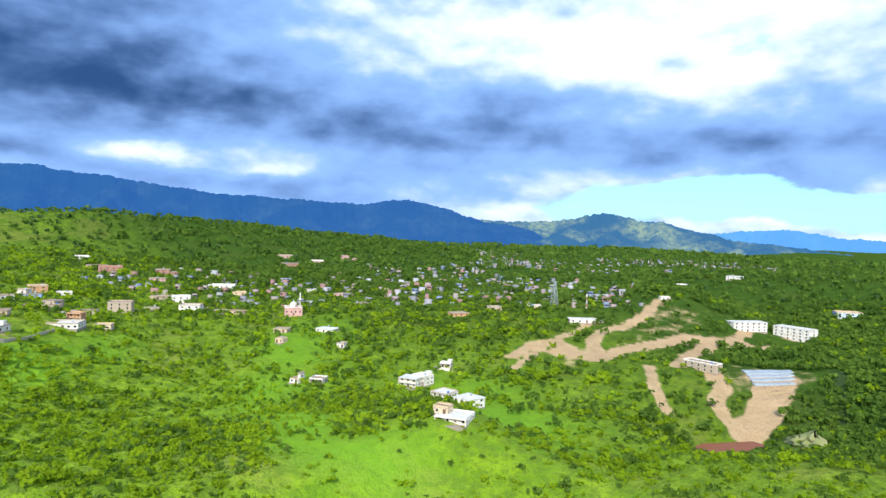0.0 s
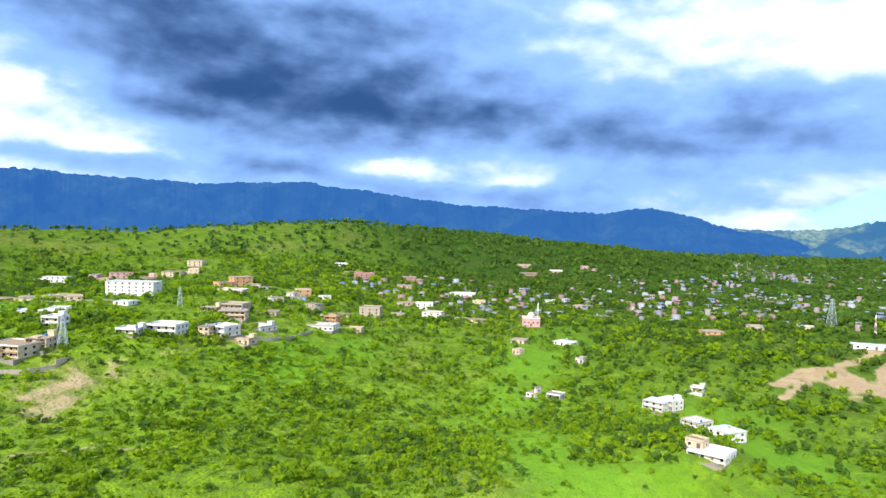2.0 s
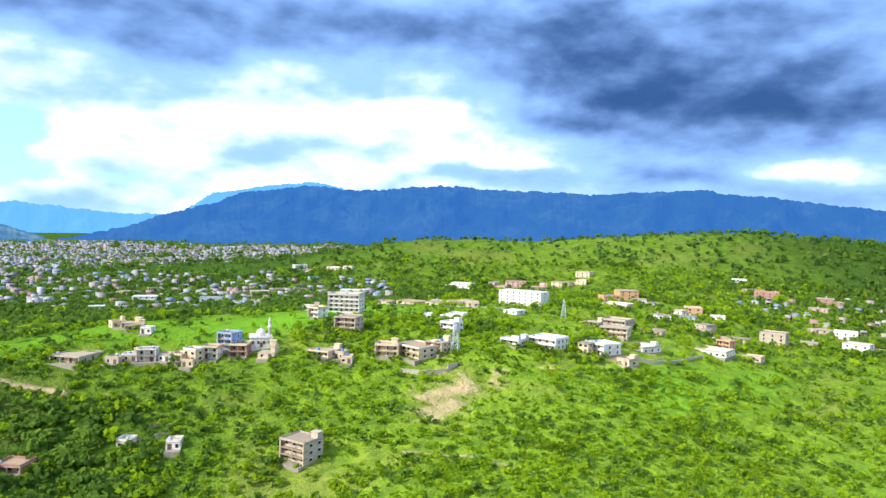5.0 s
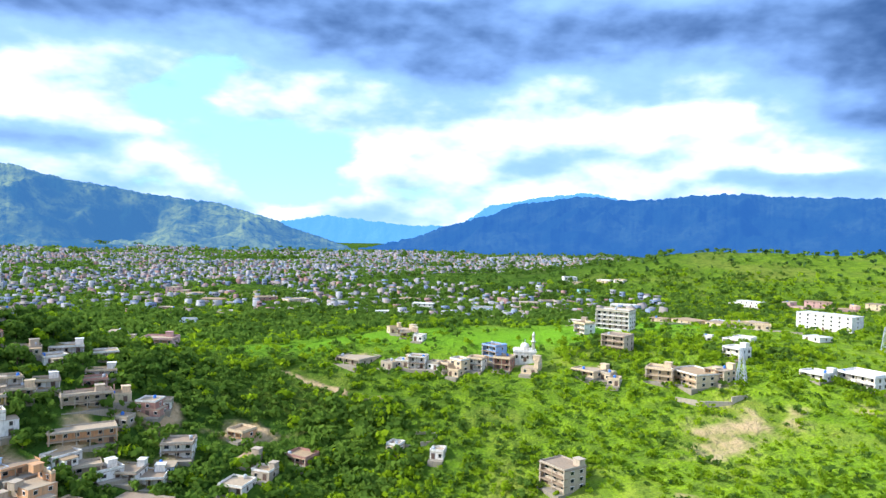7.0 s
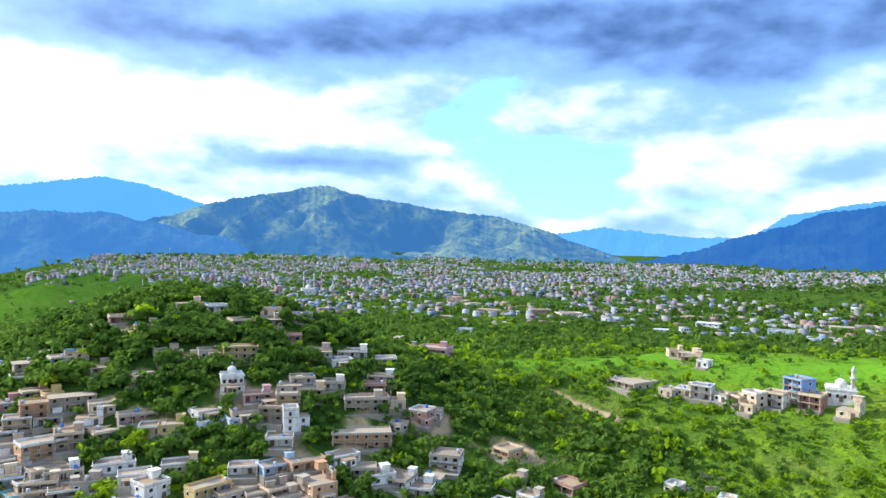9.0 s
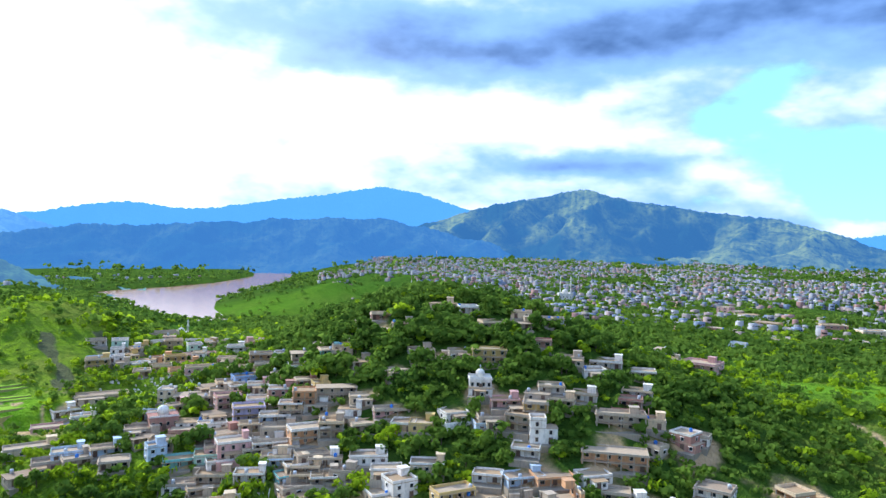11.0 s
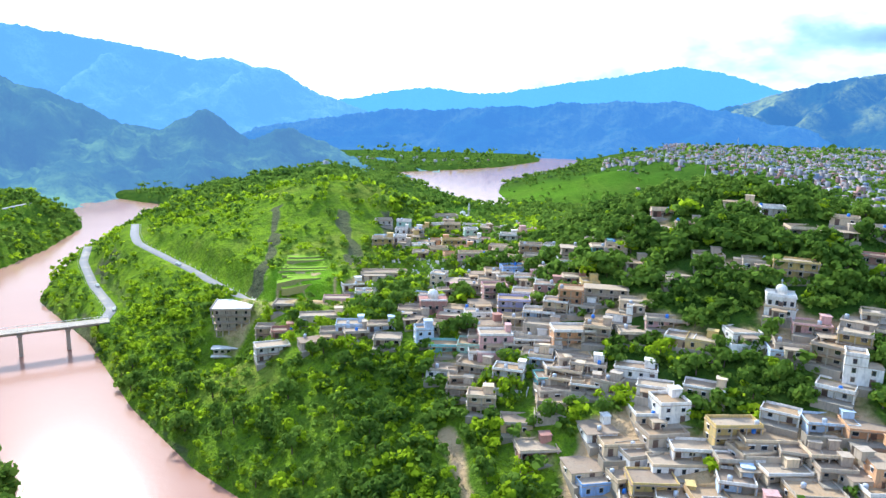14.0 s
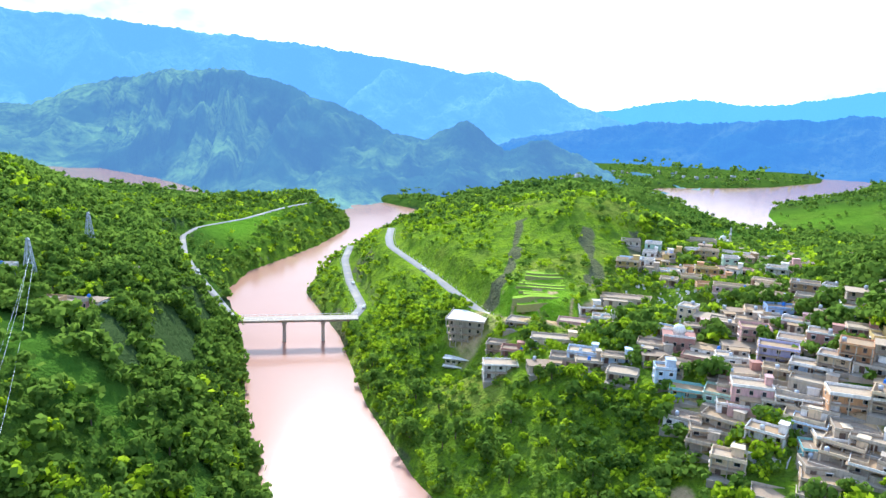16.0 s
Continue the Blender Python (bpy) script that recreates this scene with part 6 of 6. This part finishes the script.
def planted(x, y, z, tall, wide, forms):
    """All leaves of many plants."""
    turn = grow.uniform(0, 2 * np.pi, len(x))
    out = []
    which = grow.integers(0, len(forms), len(x))
    for k, form in enumerate(forms):
        m = which == k
        c, s = np.cos(turn[m])[:, None], np.sin(turn[m])[:, None]
        px = (form[:, 0] * c - form[:, 1] * s) * wide[m, None] + x[m, None]
        py = (form[:, 0] * s + form[:, 1] * c) * wide[m, None] + y[m, None]
        out.append(np.stack([px, py, form[:, 2] * tall[m, None] + z[m, None]], -1).reshape(-1, 3))
    return np.concatenate(out)


def candidates(count, near, far, start=-58, end=232):
    a = np.radians(grow.uniform(start, end, count))
    r = np.sqrt(grow.uniform(near**2, far**2, count))
    return -15 + r * np.cos(a), 25 + r * np.sin(a), r


CLEAR = [(-291, 186, 11), (-301, 190, 9), (-276, 143, 9), (-268, 139, 8), (500, -280, 14), (490, -306, 14), (512, -300, 12)]


def open_land(x, y, r):
    """Where plants may stand, and how wooded and cloud-shaded it is."""
    w = wood_shade_at(x, y)
    thick = 0.86 + 1.15 * fractal(x, y, 46, 61, 3) + 0.6 * fractal(x, y, 190, 67, 2)
    p = np.clip(np.maximum(thick, w * 0.98), 0.12, 1.0)
    p = p * np.clip(1 - 1.15 * field_at(x, y), 0.03, 1) * np.clip(1 - 1.6 * dirt_at(x, y, False), 0, 1) * (1 - crags(x, y))
    p = np.where((r > 650) & (y > 0.8 * np.abs(x)), p * 0.7, p)
    p = p * (1 - bump(x, y, -345, 215, 0.75, 62, 40, 25)) * (1 - bump(x, y, -560, 60, 0.5, 90, 30, -15)) * (1 - bump(x, y, -640, 820, 0.25, 150, 90, 50)) * (1 - bump(x, y, 110, 262, 0.4, 60, 40)) * (1 - bump(x, y, 490, -190, 0.8, 110, 62, -35))
    p = np.where(np.minimum(np.minimum(along(x, y, RIVER), along(x, y, LAKE)), along(x, y, POND)) < 1.5, 0, p)
    bearing = np.degrees(np.arctan2(y, x)) % 360
    p = np.where((bearing > 148) & (bearing < 228) & (r > 1300), 0, p)
    p = np.where((x < -1080) & (y < 500), 0, np.where(x < -1080, p * 0.5, p))
    for line, half in ROADS:
        p = np.where(along(x, y, line) < half, 0, p)
    for hx, hy, hr in FOOTPRINTS + CLEAR:
        p = np.where((x - hx) ** 2 + (y - hy) ** 2 < (hr * 1.08 + 1.0) ** 2, 0, p)
    return p, w


def thicket(name, label, count, near, far, leaves, leaf, forms_count, size, start=-58, end=232):
    x, y, r = candidates(count, near, far, start, end)
    p, w = open_land(x, y, r)
    keep = grow.uniform(0, 1, count) < p
    x, y, r, w = x[keep], y[keep], r[keep], w[keep]
    z = height(x, y) - 0.3
    shrub = grow.uniform(0, 1, len(x))
    clump = np.clip(0.2 + 1.5 * fractal(x, y, 38, 63, 2), 0, 1)
    tall = size * (0.38 + 0.9 * shrub**3 + 0.5 * clump + 0.8 * w * grow.uniform(0.5, 1.1, len(x)))
    wide = tall * grow.uniform(0.85, 1.35, len(x))
    forms = [crown_points(leaves, leaf) for _ in range(forms_count)]
    # w also deepens the leaf green where cloud shade is painted
    dark = grow.uniform(0, 1, len(x)) < 0.04 + 0.14 * clump * (shrub > 0.5) + 0.85 * w
    # beyond 760 m the lighter plants take the haze-tinted leaves
    for mat, m, word in ((LEAF_BRIGHT if near < 760 else LEAF_FAR_HAZE, ~dark, "sunlit"), (LEAF_DARK, dark, "deep green")):
        if m.any():
            mesh = quad_mesh(name, planted(x[m], y[m], z[m], tall[m], wide[m], forms), mat)
            tagged(new(name, mesh), f"{word} {label}", "trees", kind="stuff")
    return len(x)


def tree(x, y, tall, crown, trunk):
    root = tagged(new("tree"), "leafy broad-crowned tree on the hillside", "tree", group="hillside trees")
    root.matrix_basis = Matrix.Translation((x, y, float(height(x, y)) - 0.2)) @ Matrix.Rotation(grow.uniform(0, 6.28), 4, "Z") @ Matrix.Diagonal((tall * grow.uniform(0.8, 1.15), tall * grow.uniform(0.8, 1.15), tall, 1))
    part("trunk", trunk, root)
    part("crown", crown, root)


def trunk_mesh():
    """A tapered stem with three limbs."""
    verts, faces = [], []
    for base, tip, r0, r1 in (((0, 0, 0), (0.02, 0.01, 0.5), 0.035, 0.02), ((0.01, 0, 0.32), (0.2, 0.06, 0.6), 0.018, 0.007), ((0.01, 0, 0.36), (-0.15, 0.13, 0.62), 0.017, 0.007), ((0.02, 0, 0.42), (0.02, -0.17, 0.68), 0.015, 0.006)):
        n = len(verts)
        for (px, py, pz), r in ((base, r0), (tip, r1)):
            verts += [(px + r * math.cos(k * math.pi / 3), py + r * math.sin(k * math.pi / 3), pz) for k in range(6)]
        faces += [(n + k, n + (k + 1) % 6, n + 6 + (k + 1) % 6, n + 6 + k) for k in range(6)]
    mesh = bpy.data.meshes.new("trunk")
    mesh.from_pydata(verts, [], faces)
    mesh.materials.append(BARK)
    return mesh


def make_trees():
    trunk = trunk_mesh()
    crowns = [quad_mesh("crown", crown_points(210, 0.075), m) for m in (LEAF_DARK, LEAF_DARK, LEAF_BRIGHT, LEAF_BRIGHT)]
    x, y, r = candidates(2600, 165, 300, 100, 200)
    p, w = open_land(x, y, r)
    good = np.nonzero(grow.uniform(0, 1, len(x)) < p)[0][:280]
    for i in good:
        tree(x[i], y[i], grow.uniform(4.5, 8.5), crowns[int(grow.integers(0, 2 if w[i] > 0.4 else 4))], trunk)


make_trees()
thicket("village_trees", "broad trees between the village houses", 1500, 145, 330, 110, 0.085, 6, 3.6, 93, 150)
thicket("thicket", "shrubs and small trees covering the slope", 38000, 130, 360, 27, 0.145, 8, 2.9)
thicket("woodland", "trees and scrub on the middle slopes", 56000, 360, 760, 13, 0.19, 8, 3.3)
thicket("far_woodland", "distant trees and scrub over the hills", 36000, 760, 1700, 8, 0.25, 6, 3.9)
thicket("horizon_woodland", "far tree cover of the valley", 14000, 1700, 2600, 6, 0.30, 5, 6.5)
